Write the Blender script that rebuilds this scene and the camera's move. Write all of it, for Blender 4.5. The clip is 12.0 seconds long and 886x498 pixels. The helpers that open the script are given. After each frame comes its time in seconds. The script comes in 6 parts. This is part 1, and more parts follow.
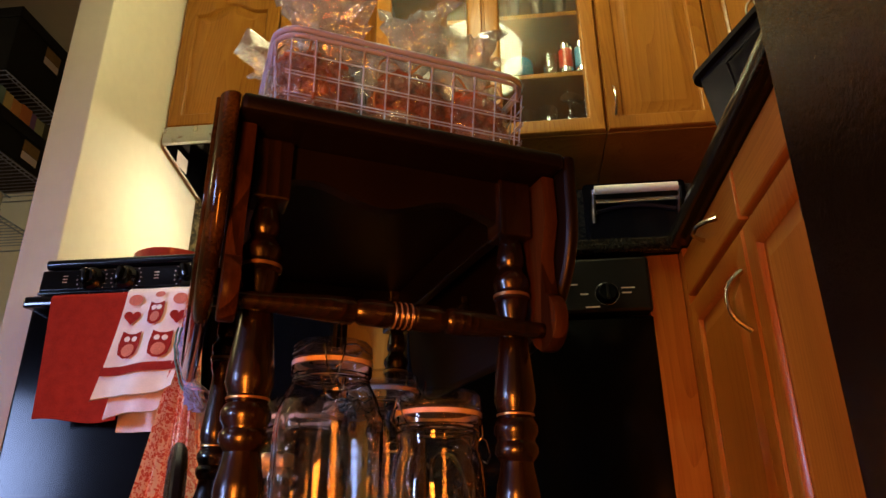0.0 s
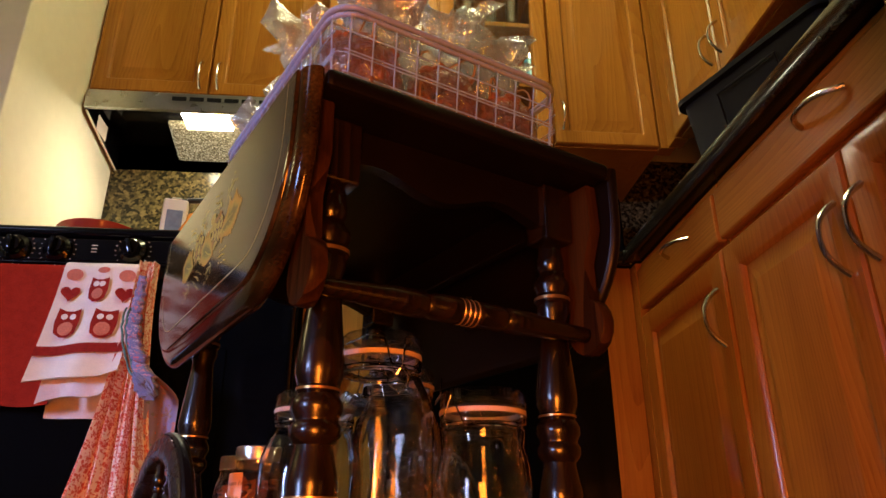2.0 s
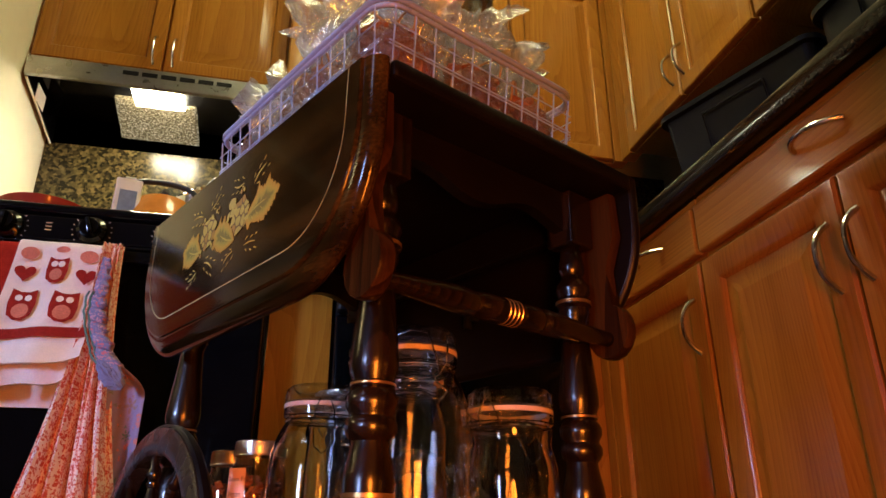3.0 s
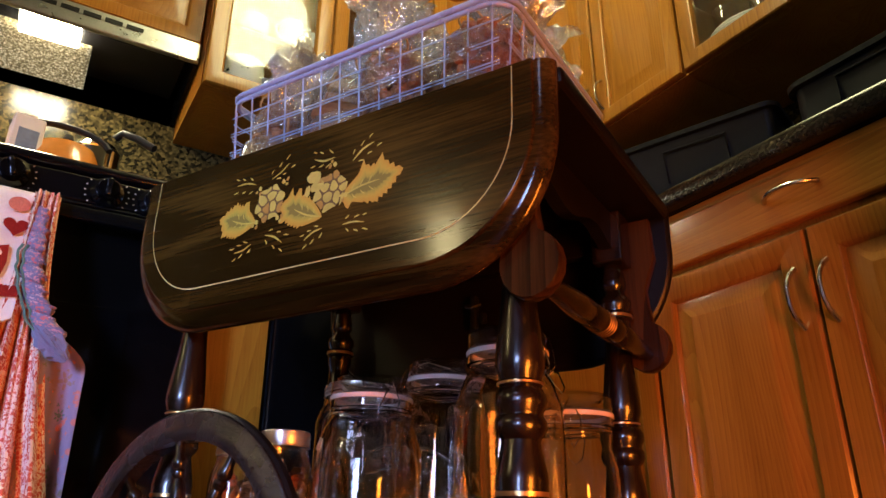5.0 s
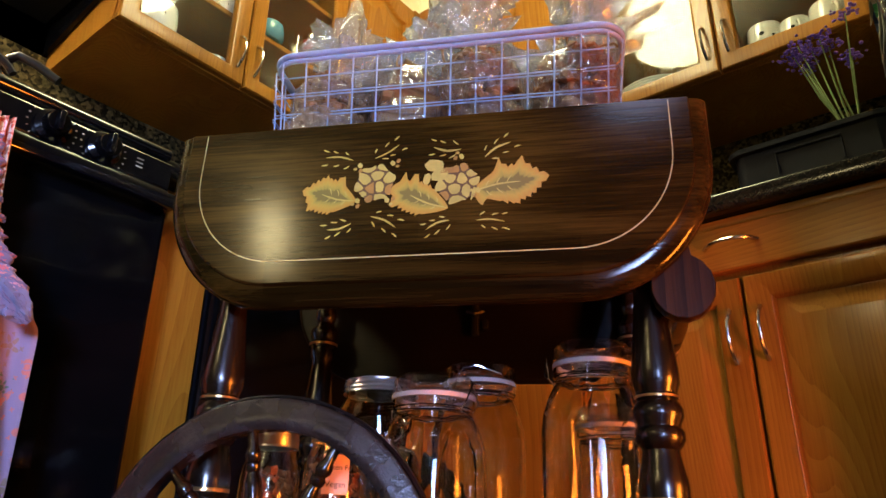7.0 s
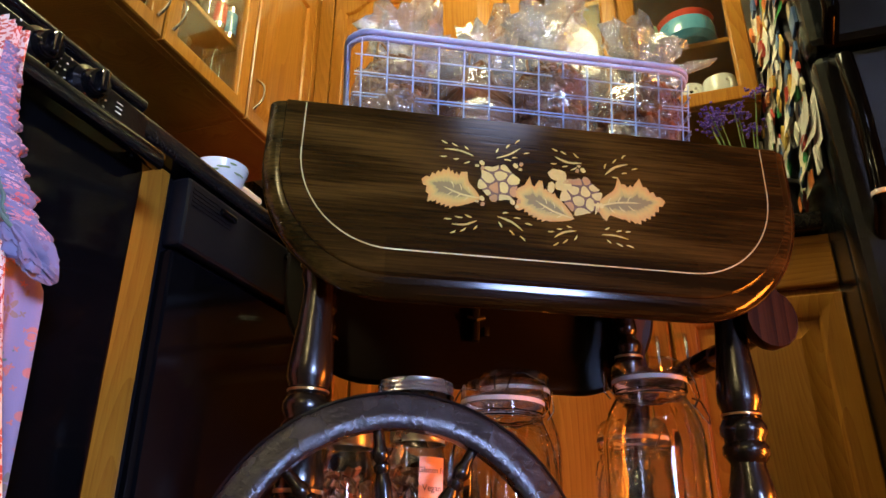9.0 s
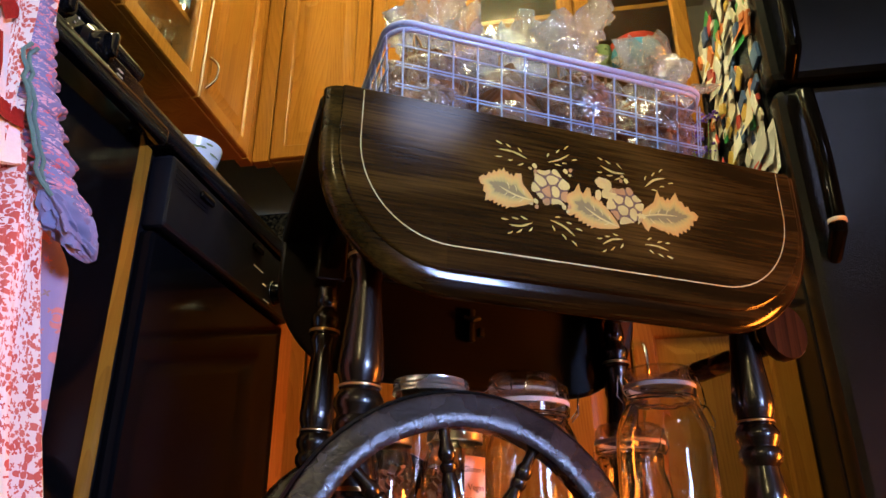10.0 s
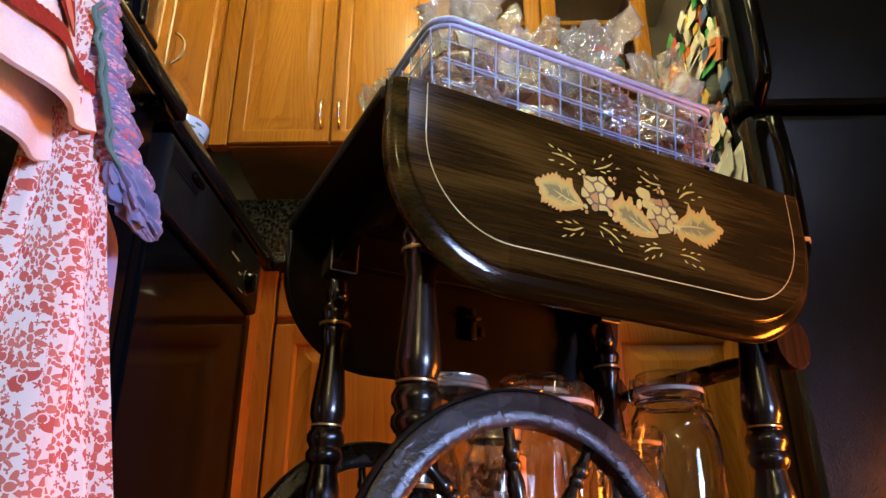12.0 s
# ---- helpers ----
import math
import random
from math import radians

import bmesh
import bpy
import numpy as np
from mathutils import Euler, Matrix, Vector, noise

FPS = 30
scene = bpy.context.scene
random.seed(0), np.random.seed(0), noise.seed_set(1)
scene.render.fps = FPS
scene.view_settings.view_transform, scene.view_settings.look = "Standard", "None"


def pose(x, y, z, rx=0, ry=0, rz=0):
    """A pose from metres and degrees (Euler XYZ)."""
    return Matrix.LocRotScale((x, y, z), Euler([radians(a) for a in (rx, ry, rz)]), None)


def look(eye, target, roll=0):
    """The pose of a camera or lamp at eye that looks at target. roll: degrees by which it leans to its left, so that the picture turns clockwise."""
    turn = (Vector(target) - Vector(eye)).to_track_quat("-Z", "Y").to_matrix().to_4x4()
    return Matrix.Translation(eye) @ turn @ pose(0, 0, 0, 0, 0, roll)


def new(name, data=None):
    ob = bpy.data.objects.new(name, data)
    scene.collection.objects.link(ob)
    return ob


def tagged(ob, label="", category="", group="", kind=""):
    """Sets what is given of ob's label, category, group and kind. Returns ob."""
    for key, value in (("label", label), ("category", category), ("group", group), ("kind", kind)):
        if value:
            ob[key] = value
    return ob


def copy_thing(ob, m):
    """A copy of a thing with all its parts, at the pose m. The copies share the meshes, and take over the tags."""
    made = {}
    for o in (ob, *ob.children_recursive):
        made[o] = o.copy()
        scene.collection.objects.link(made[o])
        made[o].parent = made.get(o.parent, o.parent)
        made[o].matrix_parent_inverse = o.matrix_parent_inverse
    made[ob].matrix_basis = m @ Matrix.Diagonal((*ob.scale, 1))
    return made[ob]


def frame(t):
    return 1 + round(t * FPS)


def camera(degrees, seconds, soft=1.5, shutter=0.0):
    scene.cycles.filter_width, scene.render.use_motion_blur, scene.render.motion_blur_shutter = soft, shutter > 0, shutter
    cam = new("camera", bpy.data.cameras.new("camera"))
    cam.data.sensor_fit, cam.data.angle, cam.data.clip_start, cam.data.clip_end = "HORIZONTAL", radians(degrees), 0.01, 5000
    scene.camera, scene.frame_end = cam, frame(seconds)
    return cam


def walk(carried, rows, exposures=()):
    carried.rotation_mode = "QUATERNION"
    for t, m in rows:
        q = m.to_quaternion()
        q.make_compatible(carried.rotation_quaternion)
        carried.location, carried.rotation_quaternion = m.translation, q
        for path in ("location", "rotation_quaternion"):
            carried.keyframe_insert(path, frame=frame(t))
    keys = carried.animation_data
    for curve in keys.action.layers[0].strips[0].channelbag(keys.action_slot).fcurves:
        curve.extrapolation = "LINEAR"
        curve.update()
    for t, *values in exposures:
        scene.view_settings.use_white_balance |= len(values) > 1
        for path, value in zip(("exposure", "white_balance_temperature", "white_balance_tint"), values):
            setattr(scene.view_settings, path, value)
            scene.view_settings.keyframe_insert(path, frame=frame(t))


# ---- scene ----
cam = camera(64.2, 12.0)
METRES, EYE, TILT, LEAN, TURN = 2.0, 0.27, 0.0, 0.0, 6.2
ROWS = [
    (0.0, 0.0, 0.0, 0.0, 0.17, 22.79, 0.39),
    (0.5, 0.0282, -0.0004, -0.0, 3.13, 22.82, 0.52),
    (1.0, 0.0111, -0.0003, 0.0002, 1.55, 22.78, 0.4),
    (1.5, -0.0561, 0.0052, -0.0, -5.53, 22.77, 0.21),
    (2.0, -0.1108, 0.0135, 0.0003, -11.21, 22.67, 0.17),
    (2.5, -0.1534, 0.0248, -0.0003, -15.77, 22.63, 0.1),
    (3.0, -0.1851, 0.0343, 0.0, -19.24, 22.58, 0.13),
    (3.5, -0.2179, 0.0473, -0.0002, -22.73, 22.53, 0.05),
    (5.5, -0.3886, 0.1547, 0.0012, -43.23, 22.39, -0.16),
    (6.0, -0.427, 0.1959, 0.0003, -49.02, 22.61, -0.22),
    (6.5, -0.4561, 0.2331, -0.0002, -53.72, 22.6, -0.32),
    (7.0, -0.4796, 0.2689, -0.0005, -57.94, 22.64, -0.55),
    (9.0, -0.5496, 0.4532, -0.0011, -77.62, 23.09, -0.08),
    (9.5, -0.5568, 0.5038, -0.0008, -83.02, 23.1, 0.1),
    (10.0, -0.5596, 0.5439, -0.0009, -87.04, 23.05, 0.15),
    (10.5, -0.5601, 0.5768, -0.0009, -90.31, 23.05, 0.04),
    (11.0, -0.5591, 0.6001, -0.001, -92.66, 23.04, 0.1),
    (11.5, -0.5581, 0.6154, -0.001, -94.14, 22.92, 0.09),
    (12.0, -0.5573, 0.6258, -0.0013, -95.14, 22.95, 0.05),
]
walk(cam, [(t, pose(0, 0, EYE, TILT, LEAN, TURN) @ pose(METRES * x, METRES * y, METRES * z, 90 + pitch, roll, yaw)) for t, x, y, z, yaw, pitch, roll in ROWS],
     [(0.0, -0.34, 5450, 10), (3.0, -0.44, 5450, 10), (5.5, -0.04, 5450, 10), (7.0, 0.16, 5450, 10), (9.0, 0.34, 5450, 10), (12.0, 0.34, 5450, 10)])

from mathutils import noise as mnoise

# ---- light ----
def area(name, at, target, sx, sy, watts, colour):
    data = bpy.data.lights.new(name, "AREA")
    data.shape, data.size, data.size_y, data.energy, data.color = "RECTANGLE", sx, sy, watts, colour
    ob = new(name, data)
    ob.matrix_world = look(at, target)
    return ob


world = bpy.data.worlds.new("world")
scene.world = world
world.use_nodes = True
world.node_tree.nodes["Background"].inputs["Color"].default_value = (0.02, 0.02, 0.025, 1)
world.node_tree.nodes["Background"].inputs["Strength"].default_value = 0.2
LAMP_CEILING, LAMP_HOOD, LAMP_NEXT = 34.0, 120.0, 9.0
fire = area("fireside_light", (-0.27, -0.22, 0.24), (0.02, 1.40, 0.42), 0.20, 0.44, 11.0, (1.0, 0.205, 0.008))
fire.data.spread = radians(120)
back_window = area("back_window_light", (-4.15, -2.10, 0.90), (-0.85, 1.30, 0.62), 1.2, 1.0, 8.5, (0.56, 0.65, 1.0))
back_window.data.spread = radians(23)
hood = area("hood_light", (-0.80, 2.075, 1.580), (-0.86, 2.075, 0.5), 0.14, 0.05, 25.0, (1.0, 0.76, 0.36))
hood.data.spread = radians(135)
scene.view_settings.exposure = 0.0

# ---- materials ----
def material(name):
    m = bpy.data.materials.new(name)
    m.use_nodes = True
    return m, m.node_tree.nodes, m.node_tree.links, m.node_tree.nodes["Principled BSDF"]


def ramp_node(nodes, stops):
    r = nodes.new("ShaderNodeValToRGB")
    while len(r.color_ramp.elements) < len(stops):
        r.color_ramp.elements.new(0.5)
    for e, (p, c) in zip(r.color_ramp.elements, stops):
        e.position, e.color = p, (*c, 1)
    return r


def coords(nodes, links, scale, spread=3.0):
    """Object coordinates, shifted at random from object to object, in metres times scale."""
    tc, info, mul = nodes.new("ShaderNodeTexCoord"), nodes.new("ShaderNodeObjectInfo"), nodes.new("ShaderNodeMath")
    mul.operation, mul.inputs[1].default_value = "MULTIPLY", spread
    add, mp = nodes.new("ShaderNodeVectorMath"), nodes.new("ShaderNodeMapping")
    links.new(info.outputs["Random"], mul.inputs[0])
    links.new(tc.outputs["Object"], add.inputs[0])
    links.new(mul.outputs[0], add.inputs[1])
    links.new(add.outputs[0], mp.inputs["Vector"])
    mp.inputs["Scale"].default_value = scale
    return mp.outputs["Vector"]


def bump(nodes, links, bsdf, height, strength, distance=0.001):
    b = nodes.new("ShaderNodeBump")
    b.inputs["Strength"].default_value, b.inputs["Distance"].default_value = strength, distance
    links.new(height, b.inputs["Height"])
    links.new(b.outputs["Normal"], bsdf.inputs["Normal"])


def noise_node(nodes, links, vec, scale, detail=4.0, rough=0.55, distort=0.0):
    n = nodes.new("ShaderNodeTexNoise")
    n.inputs["Scale"].default_value, n.inputs["Detail"].default_value = scale, detail
    n.inputs["Roughness"].default_value, n.inputs["Distortion"].default_value = rough, distort
    links.new(vec, n.inputs["Vector"])
    return n


def wood(name, dark, mid, light, along="z", rough=0.3, coat=0.3, lines=60.0, warp=5.0, pores=0.4, blotch=0.45, spec=0.5, relief=0.35, boards=False):
    """Stained wood: wandering growth lines along one axis, fine pores, uneven stain and gloss."""
    m, nodes, links, bsdf = material(name)
    k = "xyz".index(along)
    scale = [1.0, 1.0, 1.0]
    scale[k] = 0.13
    vec = coords(nodes, links, scale)
    bend = noise_node(nodes, links, vec, 5.0, 1.5, 0.4, 0.15)
    tc, dot = nodes.new("ShaderNodeTexCoord"), nodes.new("ShaderNodeVectorMath")
    dot.operation = "DOT_PRODUCT"
    across = [lines, lines * 0.8, lines]
    across[k] = 0.0
    dot.inputs[1].default_value = across
    links.new(tc.outputs["Object"], dot.inputs[0])
    mul = nodes.new("ShaderNodeMath")
    mul.operation, mul.inputs[1].default_value = "MULTIPLY_ADD", warp * 2.2
    links.new(bend.outputs["Fac"], mul.inputs[0])
    links.new(dot.outputs["Value"], mul.inputs[2])
    ring = nodes.new("ShaderNodeMath")
    ring.operation = "PINGPONG" if boards else "FRACT"
    ring.inputs[1].default_value = 0.8
    links.new(mul.outputs[0], ring.inputs[0])
    fine_scale = [1.0, 1.0, 1.0]
    fine_scale[k] = 0.035
    vec2 = coords(nodes, links, fine_scale)
    fine = noise_node(nodes, links, vec2, 330.0, 3.0, 0.65)
    mix = nodes.new("ShaderNodeMix")
    mix.data_type = "FLOAT"
    mix.inputs[0].default_value = pores
    links.new(ring.outputs[0], mix.inputs[2])
    links.new(fine.outputs["Fac"], mix.inputs[3])
    r = ramp_node(nodes, [(0.16, dark), (0.40, mid), (0.72, light)])
    links.new(mix.outputs[0], r.inputs["Fac"])
    stain = noise_node(nodes, links, vec, 7.0, 4.0)
    tone = nodes.new("ShaderNodeMix")
    tone.data_type, tone.blend_type = "RGBA", "MULTIPLY"
    tone.inputs[0].default_value = blotch
    rr = ramp_node(nodes, [(0.32, (0.42, 0.36, 0.32)), (0.62, (1.0, 1.0, 1.0))])
    links.new(stain.outputs["Fac"], rr.inputs["Fac"])
    links.new(r.outputs["Color"], tone.inputs[6])
    links.new(rr.outputs["Color"], tone.inputs[7])
    surface = tone.outputs[2]
    if boards:
        split, flat, brick, joint = nodes.new("ShaderNodeSeparateXYZ"), nodes.new("ShaderNodeCombineXYZ"), nodes.new("ShaderNodeTexBrick"), nodes.new("ShaderNodeMix")
        links.new(tc.outputs["Object"], split.inputs[0])
        links.new(split.outputs[1], flat.inputs[0])
        links.new(split.outputs[2], flat.inputs[1])
        links.new(flat.outputs[0], brick.inputs["Vector"])
        for key, value in (("Scale", 1.0), ("Mortar Size", 0.0), ("Brick Width", 0.36), ("Row Height", 0.083)):
            brick.inputs[key].default_value = value
        brick.inputs["Color1"].default_value, brick.inputs["Color2"].default_value = (1, 1, 1, 1), (0.42, 0.40, 0.40, 1)
        joint.data_type, joint.blend_type = "RGBA", "MULTIPLY"
        joint.inputs[0].default_value = 0.75
        links.new(surface, joint.inputs[6])
        links.new(brick.outputs["Color"], joint.inputs[7])
        surface = joint.outputs[2]
    links.new(surface, bsdf.inputs["Base Color"])
    gl = nodes.new("ShaderNodeMapRange")
    gl.inputs[3].default_value, gl.inputs[4].default_value = rough * 0.75, rough * 1.3
    links.new(stain.outputs["Fac"], gl.inputs[0])
    links.new(gl.outputs[0], bsdf.inputs["Roughness"])
    bsdf.inputs["Coat Weight"].default_value, bsdf.inputs["Coat Roughness"].default_value = coat, 0.12
    bsdf.inputs["Specular IOR Level"].default_value = spec
    bump(nodes, links, bsdf, fine.outputs["Fac"], relief, 0.0006)
    return m


def plain(name, colour, rough=0.5, metal=0.0, vary=0.25, grain=40.0, bumpy=0.1, coat=0.0, spread=0.3, spec=0.5):
    """A painted, moulded or cast surface with slight blotches, scuffs and relief."""
    m, nodes, links, bsdf = material(name)
    vec = coords(nodes, links, (1, 1, 1))
    n, n2 = noise_node(nodes, links, vec, grain), noise_node(nodes, links, vec, grain * 0.12, 3.0)
    mix = nodes.new("ShaderNodeMix")
    mix.data_type = "FLOAT"
    mix.inputs[0].default_value = 0.5
    links.new(n.outputs["Fac"], mix.inputs[2])
    links.new(n2.outputs["Fac"], mix.inputs[3])
    lo = tuple(c * (1 - vary) for c in colour)
    hi = tuple(min(1.0, c * (1 + vary * 0.5)) for c in colour)
    r = ramp_node(nodes, [(0.3, lo), (0.7, hi)])
    links.new(mix.outputs[0], r.inputs["Fac"])
    links.new(r.outputs["Color"], bsdf.inputs["Base Color"])
    gl = nodes.new("ShaderNodeMapRange")
    gl.inputs[3].default_value, gl.inputs[4].default_value = rough * (1 - spread), min(1.0, rough * (1 + spread))
    links.new(n2.outputs["Fac"], gl.inputs[0])
    links.new(gl.outputs[0], bsdf.inputs["Roughness"])
    bsdf.inputs["Metallic"].default_value, bsdf.inputs["Coat Weight"].default_value = metal, coat
    bsdf.inputs["Specular IOR Level"].default_value = spec
    if bumpy:
        bump(nodes, links, bsdf, n.outputs["Fac"], bumpy, 0.001)
    return m


def glass(name, colour=(1, 1, 1), rough=0.0, ior=1.47, ripple=30.0, stretch=0.16, strength=0.35):
    """Solid clear glass with the upright ripples of a moulded jar."""
    m, nodes, links, bsdf = material(name)
    bsdf.inputs["Base Color"].default_value = (*colour, 1)
    bsdf.inputs["Transmission Weight"].default_value, bsdf.inputs["IOR"].default_value = 1.0, ior
    n = noise_node(nodes, links, coords(nodes, links, (1, 1, stretch)), ripple, 2.0, 0.5)
    bump(nodes, links, bsdf, n.outputs["Fac"], strength, 0.004)
    bsdf.inputs["Roughness"].default_value = rough
    return m


def film_sheet(name, gloss=0.07, tint=(0.96, 0.97, 1.0), crumple=38.0, strength=0.8, haze=0.0, edge=4.0, rough=0.04, stretch=1.0):
    """Thin clear film or window pane: light passes straight through, and the surface shines."""
    m, nodes, links, bsdf = material(name)
    nodes.remove(bsdf)
    tr, gl, mx = nodes.new("ShaderNodeBsdfTransparent"), nodes.new("ShaderNodeBsdfGlossy"), nodes.new("ShaderNodeMixShader")
    tr.inputs["Color"].default_value = (*tint, 1)
    gl.inputs["Roughness"].default_value = rough
    fr, mr, pw = nodes.new("ShaderNodeLayerWeight"), nodes.new("ShaderNodeMapRange"), nodes.new("ShaderNodeMath")
    pw.operation, pw.inputs[1].default_value = "POWER", edge
    mr.inputs[3].default_value, mr.inputs[4].default_value = gloss, 0.85
    links.new(fr.outputs["Facing"], pw.inputs[0])
    links.new(pw.outputs[0], mr.inputs[0])
    links.new(mr.outputs[0], mx.inputs[0])
    links.new(tr.outputs[0], mx.inputs[1])
    links.new(gl.outputs[0], mx.inputs[2])
    if haze:
        df, mh = nodes.new("ShaderNodeBsdfTranslucent"), nodes.new("ShaderNodeMixShader")
        di, mi = nodes.new("ShaderNodeBsdfDiffuse"), nodes.new("ShaderNodeMixShader")
        df.inputs["Color"].default_value = di.inputs["Color"].default_value = (0.92, 0.92, 0.92, 1)
        links.new(df.outputs[0], mi.inputs[1])
        links.new(di.outputs[0], mi.inputs[2])
        mh.inputs[0].default_value = haze
        links.new(mx.outputs[0], mh.inputs[1])
        links.new(mi.outputs[0], mh.inputs[2])
        links.new(mh.outputs[0], nodes["Material Output"].inputs["Surface"])
    else:
        links.new(mx.outputs[0], nodes["Material Output"].inputs["Surface"])
    if crumple:
        vec = coords(nodes, links, (1, 1, stretch))
        n = noise_node(nodes, links, vec, crumple, 3.0, 0.6, 0.8)
        b = nodes.new("ShaderNodeBump")
        b.inputs["Strength"].default_value, b.inputs["Distance"].default_value = strength, 0.006
        links.new(n.outputs["Fac"], b.inputs["Height"])
        links.new(b.outputs["Normal"], gl.inputs["Normal"])
        links.new(b.outputs["Normal"], fr.inputs["Normal"])
    return m


def speckle(name, base, flecks, scale=160.0, rough=0.18):
    """Polished speckled stone."""
    m, nodes, links, bsdf = material(name)
    vec = coords(nodes, links, (1, 1, 1), 0.0)
    v, v2 = nodes.new("ShaderNodeTexVoronoi"), nodes.new("ShaderNodeTexVoronoi")
    v.inputs["Scale"].default_value, v2.inputs["Scale"].default_value = scale, scale * 0.35
    n = noise_node(nodes, links, vec, scale * 0.5, 4.0, 0.6)
    links.new(vec, v.inputs["Vector"])
    links.new(vec, v2.inputs["Vector"])
    sep = nodes.new("ShaderNodeSeparateColor")
    links.new(v.outputs["Color"], sep.inputs[0])
    mul = nodes.new("ShaderNodeMath")
    mul.operation = "MULTIPLY"
    links.new(sep.outputs[0], mul.inputs[0])
    links.new(n.outputs["Fac"], mul.inputs[1])
    r = ramp_node(nodes, [(0.1, base), (0.33, tuple(0.5 * a + 0.5 * b for a, b in zip(base, flecks))), (0.52, flecks)])
    links.new(mul.outputs[0], r.inputs["Fac"])
    links.new(r.outputs["Color"], bsdf.inputs["Base Color"])
    bsdf.inputs["Roughness"].default_value, bsdf.inputs["Specular IOR Level"].default_value = rough, 0.3
    return m


def print_cloth(name, ground, ink, ink2, scale=34.0, cover=0.5, weave=900.0, petals=6.0, small=2.3):
    """Cotton printed with scattered flowers, rings and sprigs; the print is laid out in metres over the cloth."""
    m, nodes, links, bsdf = material(name)
    vec = coords(nodes, links, (1, 1, 1), 0.0)

    def calc(op, a, b=None, c=None):
        n = nodes.new("ShaderNodeMath")
        n.operation = op
        for k, v in enumerate((a, b, c)):
            if v is None:
                continue
            if isinstance(v, (int, float)):
                n.inputs[k].default_value = v
            else:
                links.new(v, n.inputs[k])
        return n.outputs[0]

    cloth = nodes.new("ShaderNodeTexCoord").outputs["UV"]

    def motifs(density, size, lobes, ring):
        v = nodes.new("ShaderNodeTexVoronoi")
        v.voronoi_dimensions = "2D"
        v.inputs["Scale"].default_value, v.inputs["Randomness"].default_value = density, 0.75
        links.new(cloth, v.inputs["Vector"])
        away = nodes.new("ShaderNodeVectorMath")
        away.operation = "SUBTRACT"
        links.new(cloth, away.inputs[0])
        links.new(v.outputs["Position"], away.inputs[1])
        xy, tint = nodes.new("ShaderNodeSeparateXYZ"), nodes.new("ShaderNodeSeparateColor")
        links.new(away.outputs[0], xy.inputs[0])
        links.new(v.outputs["Color"], tint.inputs[0])
        r = calc("SQRT", calc("ADD", calc("MULTIPLY", xy.outputs[0], xy.outputs[0]), calc("MULTIPLY", xy.outputs[1], xy.outputs[1])))
        turn = calc("MULTIPLY_ADD", tint.outputs[0], 6.0, calc("ARCTAN2", xy.outputs[0], xy.outputs[1]))
        count = calc("FLOOR", calc("MULTIPLY_ADD", tint.outputs[1], lobes, 2.0))
        reach = calc("MULTIPLY", calc("MULTIPLY_ADD", calc("COSINE", calc("MULTIPLY", turn, count)), 0.42, 0.72), size / density)
        reach = calc("MULTIPLY", reach, calc("MULTIPLY_ADD", tint.outputs[2], 0.5, 0.65))
        inside = calc("LESS_THAN", r, reach)
        if ring:
            band = calc("COMPARE", r, 0.36 * size / density, 0.05 * size / density)
            inside = calc("MULTIPLY", inside, calc("SUBTRACT", 1.0, band))
        return inside, tint

    big, tint = motifs(scale, cover, petals, True)
    tiny, _ = motifs(scale * small, cover * 0.62, 4.0, False)
    mask = calc("MAXIMUM", big, tiny)
    hue = nodes.new("ShaderNodeMix")
    hue.data_type = "RGBA"
    hue.inputs[6].default_value, hue.inputs[7].default_value = (*ink, 1), (*ink2, 1)
    links.new(tint.outputs[1], hue.inputs[0])
    mix = nodes.new("ShaderNodeMix")
    mix.data_type = "RGBA"
    mix.inputs[6].default_value = (*ground, 1)
    links.new(mask, mix.inputs[0])
    links.new(hue.outputs[2], mix.inputs[7])
    links.new(mix.outputs[2], bsdf.inputs["Base Color"])
    bsdf.inputs["Roughness"].default_value = 0.9
    bsdf.inputs["Specular IOR Level"].default_value = 0.05
    n = noise_node(nodes, links, vec, weave, 1.0)
    bump(nodes, links, bsdf, n.outputs["Fac"], 0.25, 0.0006)
    return m


def stencil_tones():
    """Bronze powder stencil: orange at the rim of a leaf, fading to green-brown at its rib."""
    m, nodes, links, bsdf = material("bronze_stencil_leaf")
    tone, xyz = nodes.new("ShaderNodeTexCoord"), nodes.new("ShaderNodeSeparateXYZ")
    links.new(tone.outputs["UV"], xyz.inputs[0])
    n = noise_node(nodes, links, coords(nodes, links, (1, 1, 1)), 120.0, 4.0)
    add = nodes.new("ShaderNodeMath")
    add.operation, add.inputs[1].default_value = "MULTIPLY_ADD", 0.30
    links.new(n.outputs["Fac"], add.inputs[0])
    links.new(xyz.outputs[0], add.inputs[2])
    r = ramp_node(nodes, [(0.12, (0.50, 0.27, 0.022)), (0.62, (0.50, 0.35, 0.040)), (0.88, (0.37, 0.31, 0.045)), (1.0, (0.20, 0.17, 0.030))])
    links.new(add.outputs[0], r.inputs["Fac"])
    links.new(r.outputs["Color"], bsdf.inputs["Base Color"])
    bsdf.inputs["Roughness"].default_value = 0.42
    return m


def glow(name, colour, strength):
    m, nodes, links, bsdf = material(name)
    bsdf.inputs["Base Color"].default_value = (*colour, 1)
    bsdf.inputs["Emission Color"].default_value, bsdf.inputs["Emission Strength"].default_value = (*colour, 1), strength
    return m


